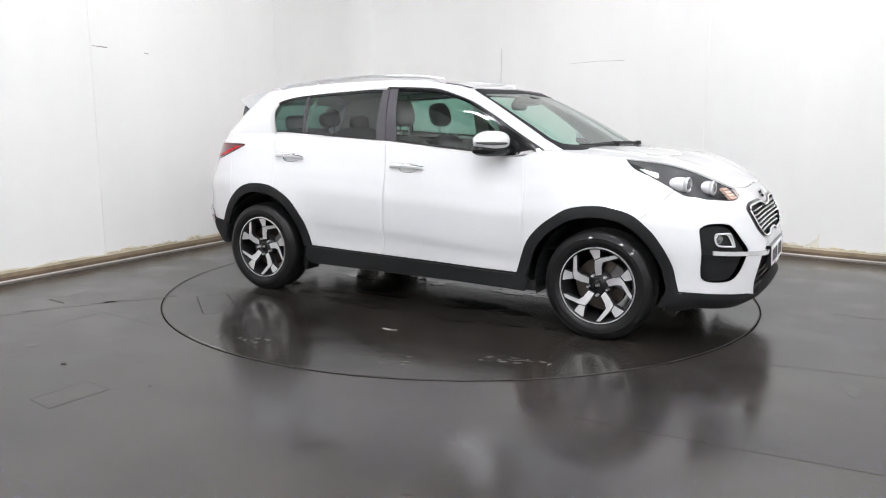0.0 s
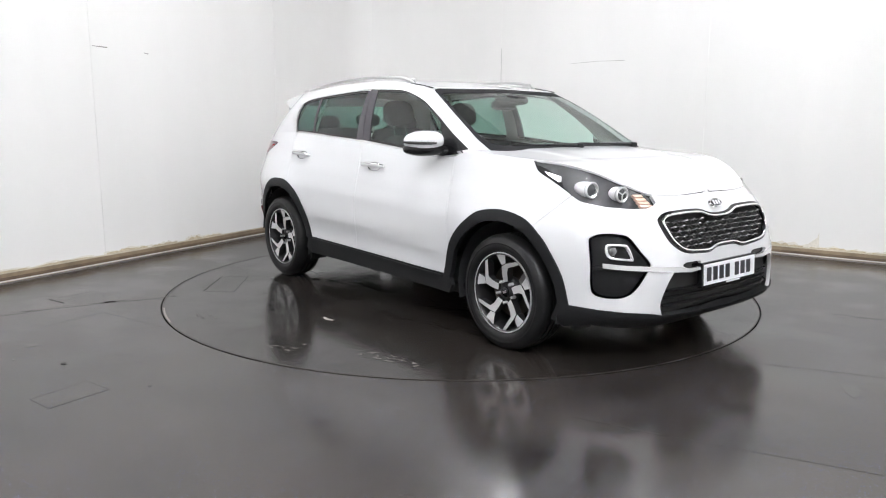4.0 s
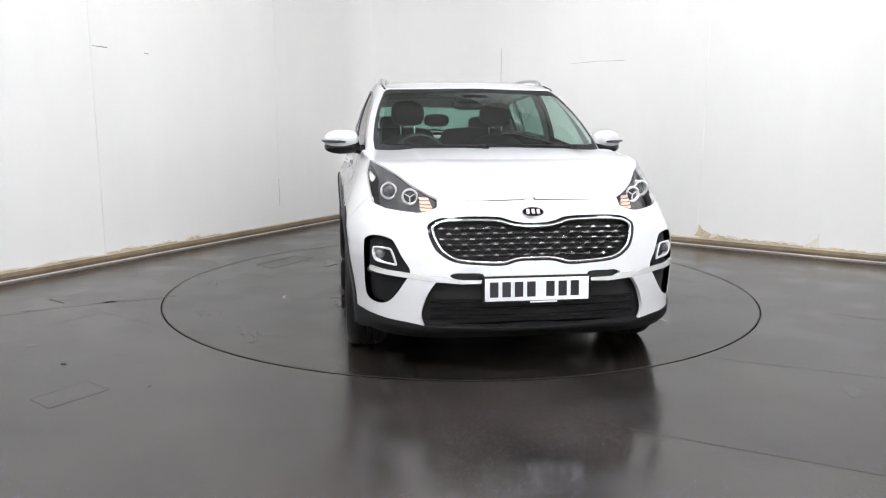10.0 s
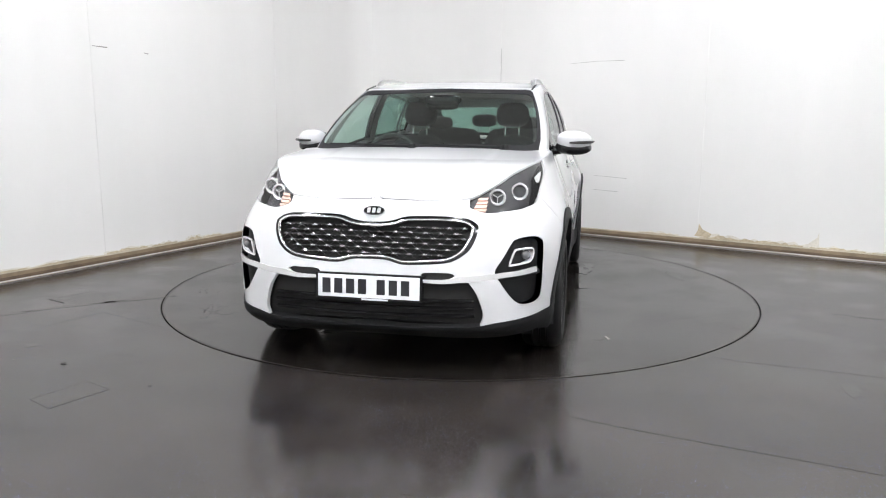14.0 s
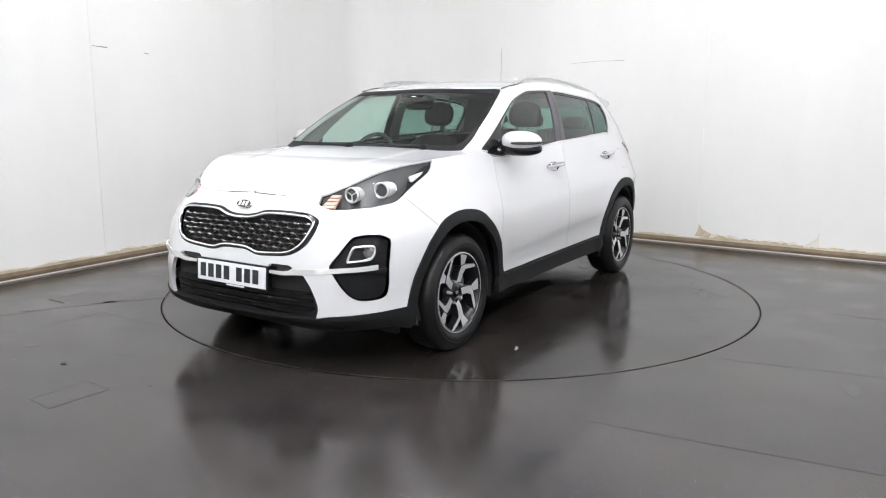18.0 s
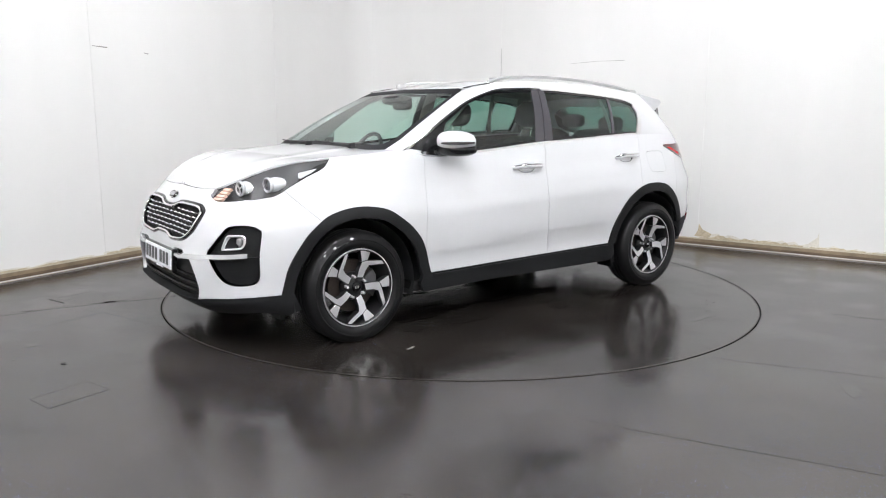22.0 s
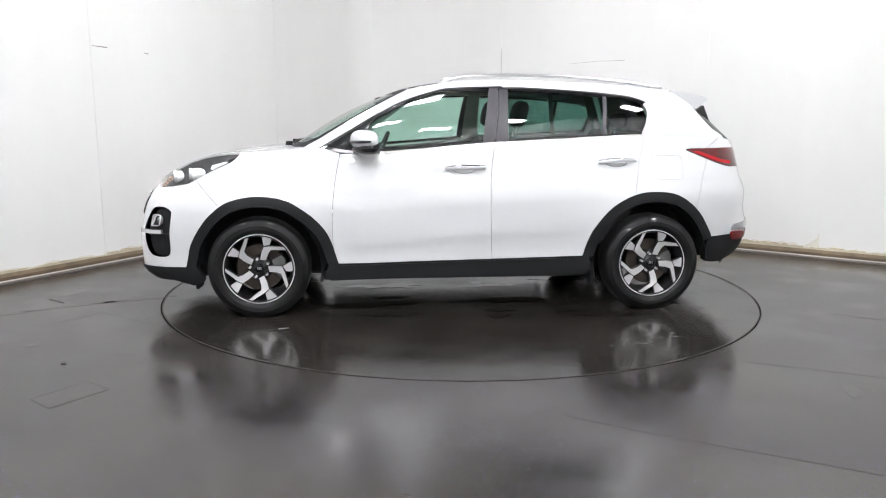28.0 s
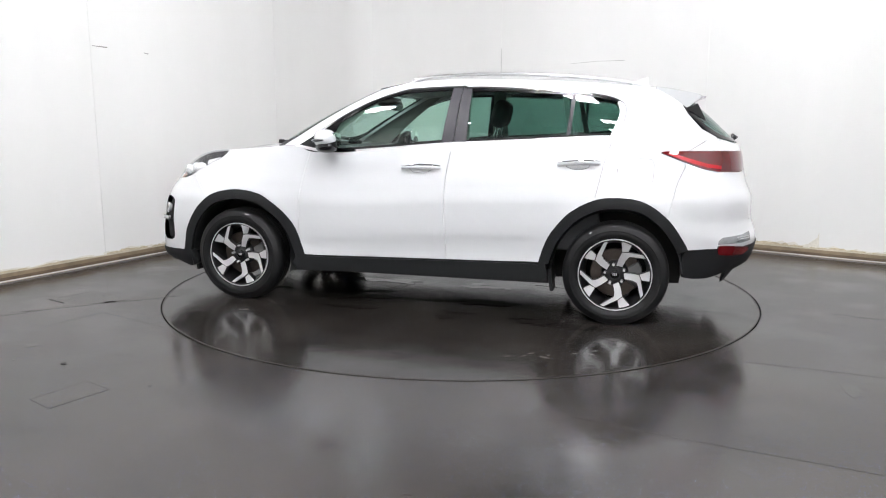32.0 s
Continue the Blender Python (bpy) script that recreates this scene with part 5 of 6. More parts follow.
def build_grille():
    g = LINES["grille"]
    sc = np.array([1, 0.85])

    def inner(d):
        q = inset(tidy(np.concatenate([np.array(g) * sc])), d) / sc
        out = [tuple(p) for p in q]
        out[0], out[-1] = (S_FRONT, out[0][1]), (S_FRONT, out[-1][1])
        return out
    base = panel("grille", lower, g, DARK_GAP, car, "C", off=-0.030, depth=-0.03, gap=0.001, label="black radiator grille with chrome surround")[0]
    a, b, c = g, inner(0.013), inner(0.024)
    panel("black_surround", lower, a + b[::-1], GLOSS_BLACK, base, "C", off=0.001, depth=0.02, gap=0.0, step=0.02)
    mid = (np.array(b) + np.array(c)) / 2
    left = [q for q in (lower(*q) for q in mid[::2]) if q[1] > 0.02]
    loop = [Vector((x + 0.004, y, z)) for x, y, z in left] + [Vector((x + 0.004, -y, z)) for x, y, z in left[::-1]]
    loop = [q for i, q in enumerate(loop) if (q - loop[i - 1]).length > 0.004]
    part("chrome_surround", tube(bmesh.new(), loop + loop[:2], 0.0072, 10), CHROME, base, "polished chrome surround", 60)
    # gull-winged fins in staggered rows, tied by slanting webs
    me = bpy.data.meshes.new("grille_fin")
    rise, half = 0.0262, 0.0385
    vs, fs, kind = [], [], []
    for q in (-1, 1):
        k = len(vs)
        vs += [(0, 0.014, 0.0012), (0, 0.007, 0.0085), (q * 0.013, 0.010, -0.0008), (q * 0.013, 0.005, 0.0036), (q * 0.034, 0.003, -0.0014), (q * 0.034, 0.000, 0.0008), (0, -0.006, -0.002), (q * 0.034, -0.010, -0.001)]
        fs += [(k, k + 1, k + 3, k + 2), (k + 2, k + 3, k + 5, k + 4), (k + 1, k + 6, k + 7, k + 5, k + 3), (k, k + 2, k + 4, k + 7, k + 6)]
        kind += [1, 0, 2, 2]
        k = len(vs)
        vs += [(0, -0.004, 0.0014), (0, -0.004, -0.0014), (q * half, -0.010, -rise - 0.0014), (q * half, -0.010, -rise + 0.0014), (0, -0.012, 0.0), (q * half, -0.016, -rise)]
        fs += [(k, k + 1, k + 2, k + 3), (k, k + 3, k + 5, k + 4), (k + 1, k + 4, k + 5, k + 2)]
        kind += [2, 2, 2]
    me.from_pydata(vs, [], fs)
    for mat in (material("grille_fin", (0.40, 0.40, 0.405), 0.25, metal=1.0), material("grille_tip", (0.80, 0.80, 0.81), 0.2, metal=0.9), material("grille_web", (0.03, 0.03, 0.032), 0.35)):
        me.materials.append(mat)
    for f in me.polygons:
        f.material_index = kind[f.index]
    limit = inset(tidy(np.array(g) * sc), 0.028) / sc
    poly = np.array([lower(*p)[[1, 2]] for p in limit])
    poly = np.concatenate([poly, (poly * [-1, 1])[::-1]])
    for row in range(9):
        z = 0.630 + rise * row
        for k in range(-8, 8):
            y = 2 * half * k + half * (row % 2)
            if inside(np.array([[y, z]]), poly)[0]:
                p, n = at_surface(lower, "y", abs(y), z, -0.018)
                ob = new("grille_fin", me)
                ob.parent = base
                ob.matrix_basis = flip_pose(p, Vector((n.x, n.y * 0.9, 0.10)).normalized(), 1 if y >= 0 else -1)
    # badge
    p, n = at_surface(lower, "y", 0.0, 0.849, 0.010)
    n.y = 0
    bm = bmesh.new()
    bmesh.ops.create_cone(bm, cap_ends=True, segments=40, radius1=0.5, radius2=0.46, depth=1, matrix=Matrix.Rotation(radians(-90), 4, "X"))
    for v in bm.verts:
        v.co = Vector((v.co.x * 0.118, v.co.y * 0.010, v.co.z * 0.058))
    badge = part("badge", bm, CHROME, car, "oval chrome badge with a dark field", 40)
    badge.matrix_basis = facing(p, n.normalized())
    bm = bmesh.new()
    bmesh.ops.create_cone(bm, cap_ends=True, segments=40, radius1=0.5, radius2=0.5, depth=1, matrix=Matrix.Rotation(radians(-90), 4, "X"))
    for v in bm.verts:
        v.co = Vector((v.co.x * 0.100, 0.006 + v.co.y * 0.002, v.co.z * 0.044))
    part("badge_field", bm, GLOSS_BLACK, badge, smooth=40)
    for dx in (-0.026, 0, 0.026):
        part("badge_bar", box(bmesh.new(), dx - 0.0085, 0.005, -0.014, dx + 0.0085, 0.009, 0.014, 0.001), RING_SILVER, badge)


def build_plate():
    m = facing(Vector((2.212, 0, 0.492)), Vector((1, 0, 0.06)).normalized())
    base = part("number_plate", box(bmesh.new(), -0.273, -0.03, -0.068, 0.273, 0.0, 0.066, 0.004), GLOSS_BLACK, car, "white number plate in a black holder")
    base.matrix_basis = m
    part("plate_face", box(bmesh.new(), -0.259, 0.0, -0.055, 0.259, 0.004, 0.056), PLATE_WHITE, base, "white plate face")
    for k in range(7):
        x = 0.215 - 0.0615 * k - (0.034 if k > 3 else 0)
        part("plate_bar", box(bmesh.new(), x - 0.021, 0.003, -0.036, x + 0.021, 0.006, 0.038), PLATE_BLACK, base)
    part("holder_strip", box(bmesh.new(), -0.10, 0.0, -0.0665, 0.035, 0.003, -0.0585), PLATE_WHITE, base)


def build_nose_trim():
    bar = on(lower, "y", (0.798, 0.584), (0.77, 0.581), (0.727, 0.577), (0.64, 0.571), (0.572, 0.566), (0.50, 0.562), (0.443, 0.558), (0.415, 0.550), (0.37, 0.542), (0.275, 0.539), (0.275, 0.524), (0.37, 0.522), (0.443, 0.530), (0.50, 0.533), (0.572, 0.538), (0.64, 0.546), (0.727, 0.553), (0.77, 0.557), (0.798, 0.560))
    panel("bumper_bar", lower, bar, BAR_SILVER, car, off=0.004, depth=0.016, gap=0.0, label="satin silver bar across the bumper")
    for s in (1, -1):
        side = "L" if s > 0 else "R"
        ot, it, ib, ob_ = Vector((1.965, 0.785, 0.677)), Vector((2.040, 0.694, 0.674)), Vector((2.060, 0.674, 0.598)), Vector((1.975, 0.781, 0.610))
        out = (it - ot).cross(ob_ - ot).normalized()
        out = out if out.x > 0 else -out

        def at(a, b, lift=0.0):
            q = (ot * (1 - a) + it * a) * (1 - b) + (ob_ * (1 - a) + ib * a) * b + out * lift
            return Vector((q.x, q.y * s, q.z))
        ring = smooth_line([(0.02, 0.5), (0.06, 0.12), (0.22, 0.0), (0.80, 0.0), (0.95, 0.07), (1.0, 0.5), (1.0, 0.93), (0.93, 1.0), (0.30, 1.0), (0.10, 0.88)], True, 4)
        base = part("fog_lamp", tube(bmesh.new(), [at(a, b) for a, b in ring + ring[:2]], 0.0058, 8), RING_SILVER, car, "fog lamp in a silver surround", 60)
        bm = bmesh.new()
        rim = [bm.verts.new(at(a, b, -0.002)) for a, b in ring]
        deep = [bm.verts.new(at(0.5 + (a - 0.5) * 0.8, 0.5 + (b - 0.5) * 0.75, -0.022)) for a, b in ring]
        bm.faces.new(deep)
        for k in range(len(ring)):
            bm.faces.new((rim[k], rim[(k + 1) % len(ring)], deep[(k + 1) % len(ring)], deep[k]))
        part("fog_reflector", bm, LAMP_SILVER, base, smooth=30)
        ob = part("fog_lens", dome(bmesh.new(), 0.025, 0.020), material("fog_glass", (0.10, 0.102, 0.105), 0.06, coat=1.0), base, "round dark fog lamp lens", 60)
        ob.matrix_basis = facing(at(0.30, 0.46, -0.012), Vector((1, 0.35 * s, 0)).normalized())
        ledge = on(lower, "y", (0.825, 0.560), (0.74, 0.553), (0.65, 0.552), (0.63, 0.540), (0.74, 0.536), (0.828, 0.540))
        panel("recess_ledge", lower, ledge, CLADDING, car, side, off=-0.018, depth=0.02, gap=0.0)


def build_tail_lamps():
    for s in (1, -1):
        side = "L" if s > 0 else "R"
        base = panel("tail_lamp", lower, LINES["tail_lamp"], LENS_RED, car, side, off=0.004, depth=0.02, gap=0.002, label="wraparound red tail lamp")[0]
        glow_band = on(lower, "x", (-1.625, 1.092), (-1.70, 1.066), (-1.78, 1.038), (-1.87, 1.012), (-1.95, 1.002), (-1.95, 1.022), (-1.86, 1.036), (-1.76, 1.066), (-1.68, 1.092))
        panel("light_band", lower, glow_band, LENS_BRIGHT, base, side, off=0.0055, depth=0.004, gap=0.0, label="brighter red band of the lamp")
        rev = line(lower, "x", (-1.956, 0.535), (-1.962, 0.560), (-1.985, 0.580)) + on(lower, "r", (0.66, 0.592), (0.59, 0.605), (0.585, 0.55), (0.66, 0.540))
        lamp = panel("reversing_lamp", lower, rev, material("clear_lamp", (0.34, 0.35, 0.36), 0.12, metal=0.4, coat=1.0, stain=0.8, grain=0.6, grain_size=60), car, side, off=0.006, depth=0.02, gap=0.0, label="clear lamp in the rear bumper")[0]
        red = smooth_line(on(lower, "x", (-1.952, 0.500), (-1.962, 0.526), (-2.02, 0.527), (-2.07, 0.521)) + on(lower, "r", (0.598, 0.505), (0.605, 0.474), (0.66, 0.464)) + on(lower, "x", (-1.97, 0.470)), True, 4)
        panel("rear_reflector", lower, red, LENS_RED, car, side, off=0.012, depth=0.02, gap=0.0, label="red reflector in the rear bumper")
        for k in range(3):
            z = 0.550 + 0.012 * k
            panel("lamp_rib", lower, on(lower, "r", (0.70, z), (0.60, z + 0.004), (0.60, z + 0.008), (0.70, z + 0.004)), CHROME, lamp, side, off=0.009, depth=0.004, gap=0.0)


def rounded(bm, centre, size, power=3.0, n=20, m=12, squash=None):
    """A soft box: a superellipsoid; squash bends its points."""
    rings = []
    for j in range(1, m):
        a = -math.pi / 2 + math.pi * j / m
        ring = []
        for i in range(n):
            b = 2 * math.pi * i / n
            q = [math.cos(a) * math.cos(b), math.cos(a) * math.sin(b), math.sin(a)]
            r = sum(abs(c) ** power for c in q) ** (-1 / power)
            v = Vector([c * r * s for c, s in zip(q, size)])
            if squash:
                v = squash(v)
            ring.append(bm.verts.new(v + Vector(centre)))
        rings.append(ring)
    ends = []
    for sgn in (-1, 1):
        v = Vector((0, 0, sgn * size[2]))
        ends.append(bm.verts.new((squash(v) if squash else v) + Vector(centre)))
    for p, q in zip(rings, rings[1:]):
        for k in range(n):
            bm.faces.new((p[k], p[(k + 1) % n], q[(k + 1) % n], q[k]))
    for k in range(n):
        bm.faces.new((rings[0][(k + 1) % n], rings[0][k], ends[0]))
        bm.faces.new((rings[-1][k], rings[-1][(k + 1) % n], ends[1]))
    return bm


def build_mirrors():
    for s in (1, -1):
        def shape(v):
            k = v.y / 0.122 * s
            return Vector((v.x * (1 - 0.22 * max(k, 0)) - 0.040 * k, v.y, v.z * (1 - 0.26 * max(k, 0) ** 2) - 0.004 * k))
        base = part("door_mirror", rounded(bmesh.new(), (0.630, 0.913 * s, 1.171), (0.082, 0.112, 0.065), 2.6, 28, 16, shape), PAINT, car, "white door mirror with a black base", 60)
        part("mirror_base", rounded(bmesh.new(), (0.622, 0.908 * s, 1.126), (0.082, 0.116, 0.048), 2.8, 28, 12, shape), GLOSS_BLACK, base, "black lower shell", 60)
        bm = bmesh.new()
        tube(bm, [(0.66, 0.775 * s, 1.108), (0.655, 0.81 * s, 1.108), (0.645, 0.86 * s, 1.112)], [0.055, 0.042, 0.038], 12, 0.65)
        part("mirror_arm", bm, GLOSS_BLACK, base, smooth=60)
        bm = bmesh.new()
        tube(bm, [(0.728, 0.885 * s, 1.160), (0.714, 0.93 * s, 1.160), (0.684, 0.985 * s, 1.161), (0.640, 1.026 * s, 1.163), (0.59, 1.037 * s, 1.165)], [0.006, 0.009, 0.0095, 0.009, 0.006], 8)
        part("mirror_indicator", bm, material("indicator_strip", (0.10, 0.10, 0.10), 0.15, metal=0.7), base, "slim indicator strip", 60)
        part("mirror_glass", rounded(bmesh.new(), (0.553, 0.900 * s, 1.168), (0.006, 0.086, 0.050), 3), CHROME, base, smooth=60)


def build_handles():
    """Door handles: a bar with a chrome strip over a scooped recess."""
    for name, x0, x1, z0, z1 in (("front_handle", 0.098, -0.168, 0.981, 0.986), ("rear_handle", -0.950, -1.212, 1.018, 1.031)):
        for s in (1, -1):
            cs = []
            for i in range(13):
                k = i / 12
                x, z = x0 + (x1 - x0) * k, z0 + (z1 - z0) * k
                p, n = at_surface(lower, "x", x, z)
                out = 0.006 + 0.030 * math.sin(math.pi * k) ** 0.45
                q = p + n * out
                cs.append(Vector((q.x, q.y * s, q.z)))
            rad = [0.006 + 0.0095 * math.sin(math.pi * (0.06 + 0.88 * i / 12)) ** 0.5 for i in range(13)]
            base = part("door_handle", tube(bmesh.new(), cs, rad, 12, 1.05), PAINT, car, "white door handle with a chrome strip", 60)
            part("chrome_strip", tube(bmesh.new(), [c + Vector((0, 0.006 * s, 0.0115)) for c in cs], [r * 0.62 for r in rad], 8, 0.7), CHROME, base, "chrome strip", 60)
            panel("handle_recess", lower, SCOOPS[name.split("_")[0]], PAINT, base, "L" if s > 0 else "R", "white scooped recess behind the handle", off=-0.010, depth=-0.0096, gap=0.0006, step=0.012)


def build_roof_trim():
    for s in (1, -1):
        pts = smooth_line([(0.135, 0.590 * s, 1.534), (0.04, 0.588 * s, 1.577), (-0.08, 0.584 * s, 1.597), (-0.44, 0.578 * s, 1.610), (-0.82, 0.570 * s, 1.599), (-1.21, 0.560 * s, 1.568), (-1.40, 0.556 * s, 1.538), (-1.49, 0.554 * s, 1.516)], n=5)
        base = part("roof_rail", tube(bmesh.new(), pts, 0.0105, 10, 1.1), SATIN, car, "satin silver roof rail", 60)
        ditch = smooth_line([(0.33, 0.600 * s, 1.515), (0.15, 0.603 * s, 1.545), (-0.1, 0.595 * s, 1.566), (-0.5, 0.585 * s, 1.569), (-0.9, 0.575 * s, 1.553), (-1.3, 0.562 * s, 1.525), (-1.55, 0.555 * s, 1.507)], n=5)
        part("roof_ditch_trim", tube(bmesh.new(), ditch, 0.008, 8, 0.5), CLADDING, car, "thin black roof strip", 60)
        for x, z in ((0.06, 1.565), (-1.43, 1.522)):
            part("rail_foot", rounded(bmesh.new(), (x, 0.572 * s, z), (0.045, 0.012, 0.026), 3), SATIN, base, smooth=60)
    # fin aerial
    bm = bmesh.new()
    prof = [(-1.33, 0.0, 0.028), (-1.37, 0.018, 0.026), (-1.41, 0.036, 0.022), (-1.45, 0.056, 0.014), (-1.48, 0.068, 0.007), (-1.49, 0.066, 0.005), (-1.485, 0.0, 0.020)]
    rows = []
    for x, h, w in prof:
        z = float(TOP_Z(x)) - 0.004
        rows.append([bm.verts.new((x, -w, z)), bm.verts.new((x, -w * 0.35, z + h)), bm.verts.new((x, w * 0.35, z + h)), bm.verts.new((x, w, z))])
    for p, q in zip(rows, rows[1:]):
        for k in range(3):
            bm.faces.new((p[k], p[k + 1], q[k + 1], q[k]))
    part("aerial", bm, PAINT, car, "white fin aerial", 50)
    # spoiler over the rear window
    vs, fs, n = [], [], 17
    for i in range(n):
        k = -1 + 2 * i / (n - 1)
        y = 0.565 * k
        e = abs(k)
        tipx, tipz = -1.882 + 0.065 * e ** 2.5, 1.467 - 0.010 * e ** 2
        frontz = float(TOP_Z(-1.56)) - 0.026 * e ** 2.2 + 0.004
        drop = 0.0 if e < 0.86 else 0.085 * ((e - 0.86) / 0.14)
        vs += [(-1.54, y, frontz), (-1.66, y, frontz - 0.014 - 0.004 * e), (-1.79, y, tipz + 0.019), (tipx, y, tipz), (tipx + 0.004, y, tipz - 0.012), (tipx + 0.07, y, tipz - 0.030 - 0.4 * drop), (-1.70, y, 1.425 - drop * 0.62), (-1.55, y, frontz - 0.05)]
    for i in range(n - 1):
        for k in range(8):
            q = (k + 1) % 8
            fs.append((8 * i + k, 8 * i + q, 8 * i + 8 + q, 8 * i + 8 + k))
    fs += [tuple(range(8)), tuple(reversed(range(8 * n - 8, 8 * n)))]
    mesh("spoiler", vs, fs, PAINT, car, "white roof spoiler", 40)
    for s in (1, -1):
        bm = bmesh.new()
        a = [(-1.715, 0.588, 1.368), (-1.800, 0.548, 1.412), (-1.86, 0.53, 1.30), (-1.83, 0.56, 1.272)]
        b = [(x + 0.01, y - 0.035, z) for x, y, z in a]
        f0 = [bm.verts.new((x, y * s, z)) for x, y, z in a]
        f1 = [bm.verts.new((x, y * s, z)) for x, y, z in b]
        bm.faces.new(f0)
        bm.faces.new(f1[::-1])
        for k in range(4):
            bm.faces.new((f0[k], f0[(k + 1) % 4], f1[(k + 1) % 4], f1[k]))
        part("spoiler_side", bm, GLOSS_BLACK, car, "black gloss blade beside the rear window")
    bm = bmesh.new()
    tube(bm, [(-2.075, 0.02, 1.165), (-2.10, 0.02, 1.19), (-2.075, 0.04, 1.205)], [0.020, 0.018, 0.012], 10)
    tube(bm, [(-2.075, 0.04, 1.205), (-2.062, 0.18, 1.196), (-2.03, 0.36, 1.185)], [0.009, 0.007, 0.005], 8)
    part("rear_wiper", bm, CLADDING, car, "black rear wiper", 50)


def build_wipers():
    for y0, y1 in ((-0.05, -0.60), (0.52, -0.02)):
        pts = []
        for i in range(9):
            k = i / 8
            y = y0 + (y1 - y0) * k
            row = [cabin(uu, 0.015 + 0.035 * k) for uu in np.linspace(0.62, G_FRONT, 80)]
            q = min(row, key=lambda r: abs(r[1] - abs(y)))
            pts.append((q[0] + 0.005, y, q[2] + 0.014))
        base = part("wiper", tube(bmesh.new(), pts, [0.011, 0.010, 0.008, 0.006, 0.005, 0.005, 0.0045, 0.004, 0.003], 8), CLADDING, car, "black windscreen wiper", 60)
        bm = bmesh.new()
        bmesh.ops.create_cone(bm, cap_ends=True, segments=16, radius1=0.026, radius2=0.020, depth=0.028, matrix=Matrix.Translation((pts[0][0] + 0.01, pts[0][1], pts[0][2] + 0.002)))
        part("wiper_cap", bm, CLADDING, base, smooth=40)
    # scuttle between the bonnet and the windscreen
    for s in (1, -1):
        part("scuttle_end", rounded(bmesh.new(), (1.02, 0.635 * s, 1.108), (0.06, 0.07, 0.018), 2.5), CLADDING, car, "black scuttle end cap", 60)


def build_seat(name, x, y, width, recline=14, label="black cloth front seat"):
    seat = new(name)
    seat.parent = car
    seat.matrix_basis = pose(x, y, 0)
    tagged(seat, label)
    part("cushion", rounded(bmesh.new(), (0.10, 0, 0.62), (0.27, width, 0.085), 4), SEAT, seat, smooth=60)
    back = Matrix.Translation((-0.12, 0, 0.66)) @ Matrix.Rotation(radians(-recline), 4, "Y")
    bm = rounded(bmesh.new(), (0, 0, 0.25), (0.075, width, 0.285), 3.5, 24, 16, lambda v: Vector((v.x - 0.03 * abs(v.y / width) ** 2 * -1, v.y * (1 - 0.16 * max(v.z / 0.285, 0) ** 2), v.z)))
    bm.transform(back)
    part("backrest", bm, SEAT, seat, smooth=60)
    bm = rounded(bmesh.new(), (0.005, 0, 0.705), (0.052, 0.132, 0.098), 3.2, 20, 12, lambda v: Vector((v.x, v.y * (1 - 0.10 * max(v.z / 0.095, 0) ** 2), v.z)))
    bm.transform(back)
    part("headrest", bm, SEAT, seat, "black cloth headrest", 60)
    for d in (-0.055, 0.055):
        bm = tube(bmesh.new(), [back @ Vector((0, d, 0.50)), back @ Vector((0.003, d, 0.66))], 0.006)
        part("headrest_post", bm, CHROME, seat)
    return seat


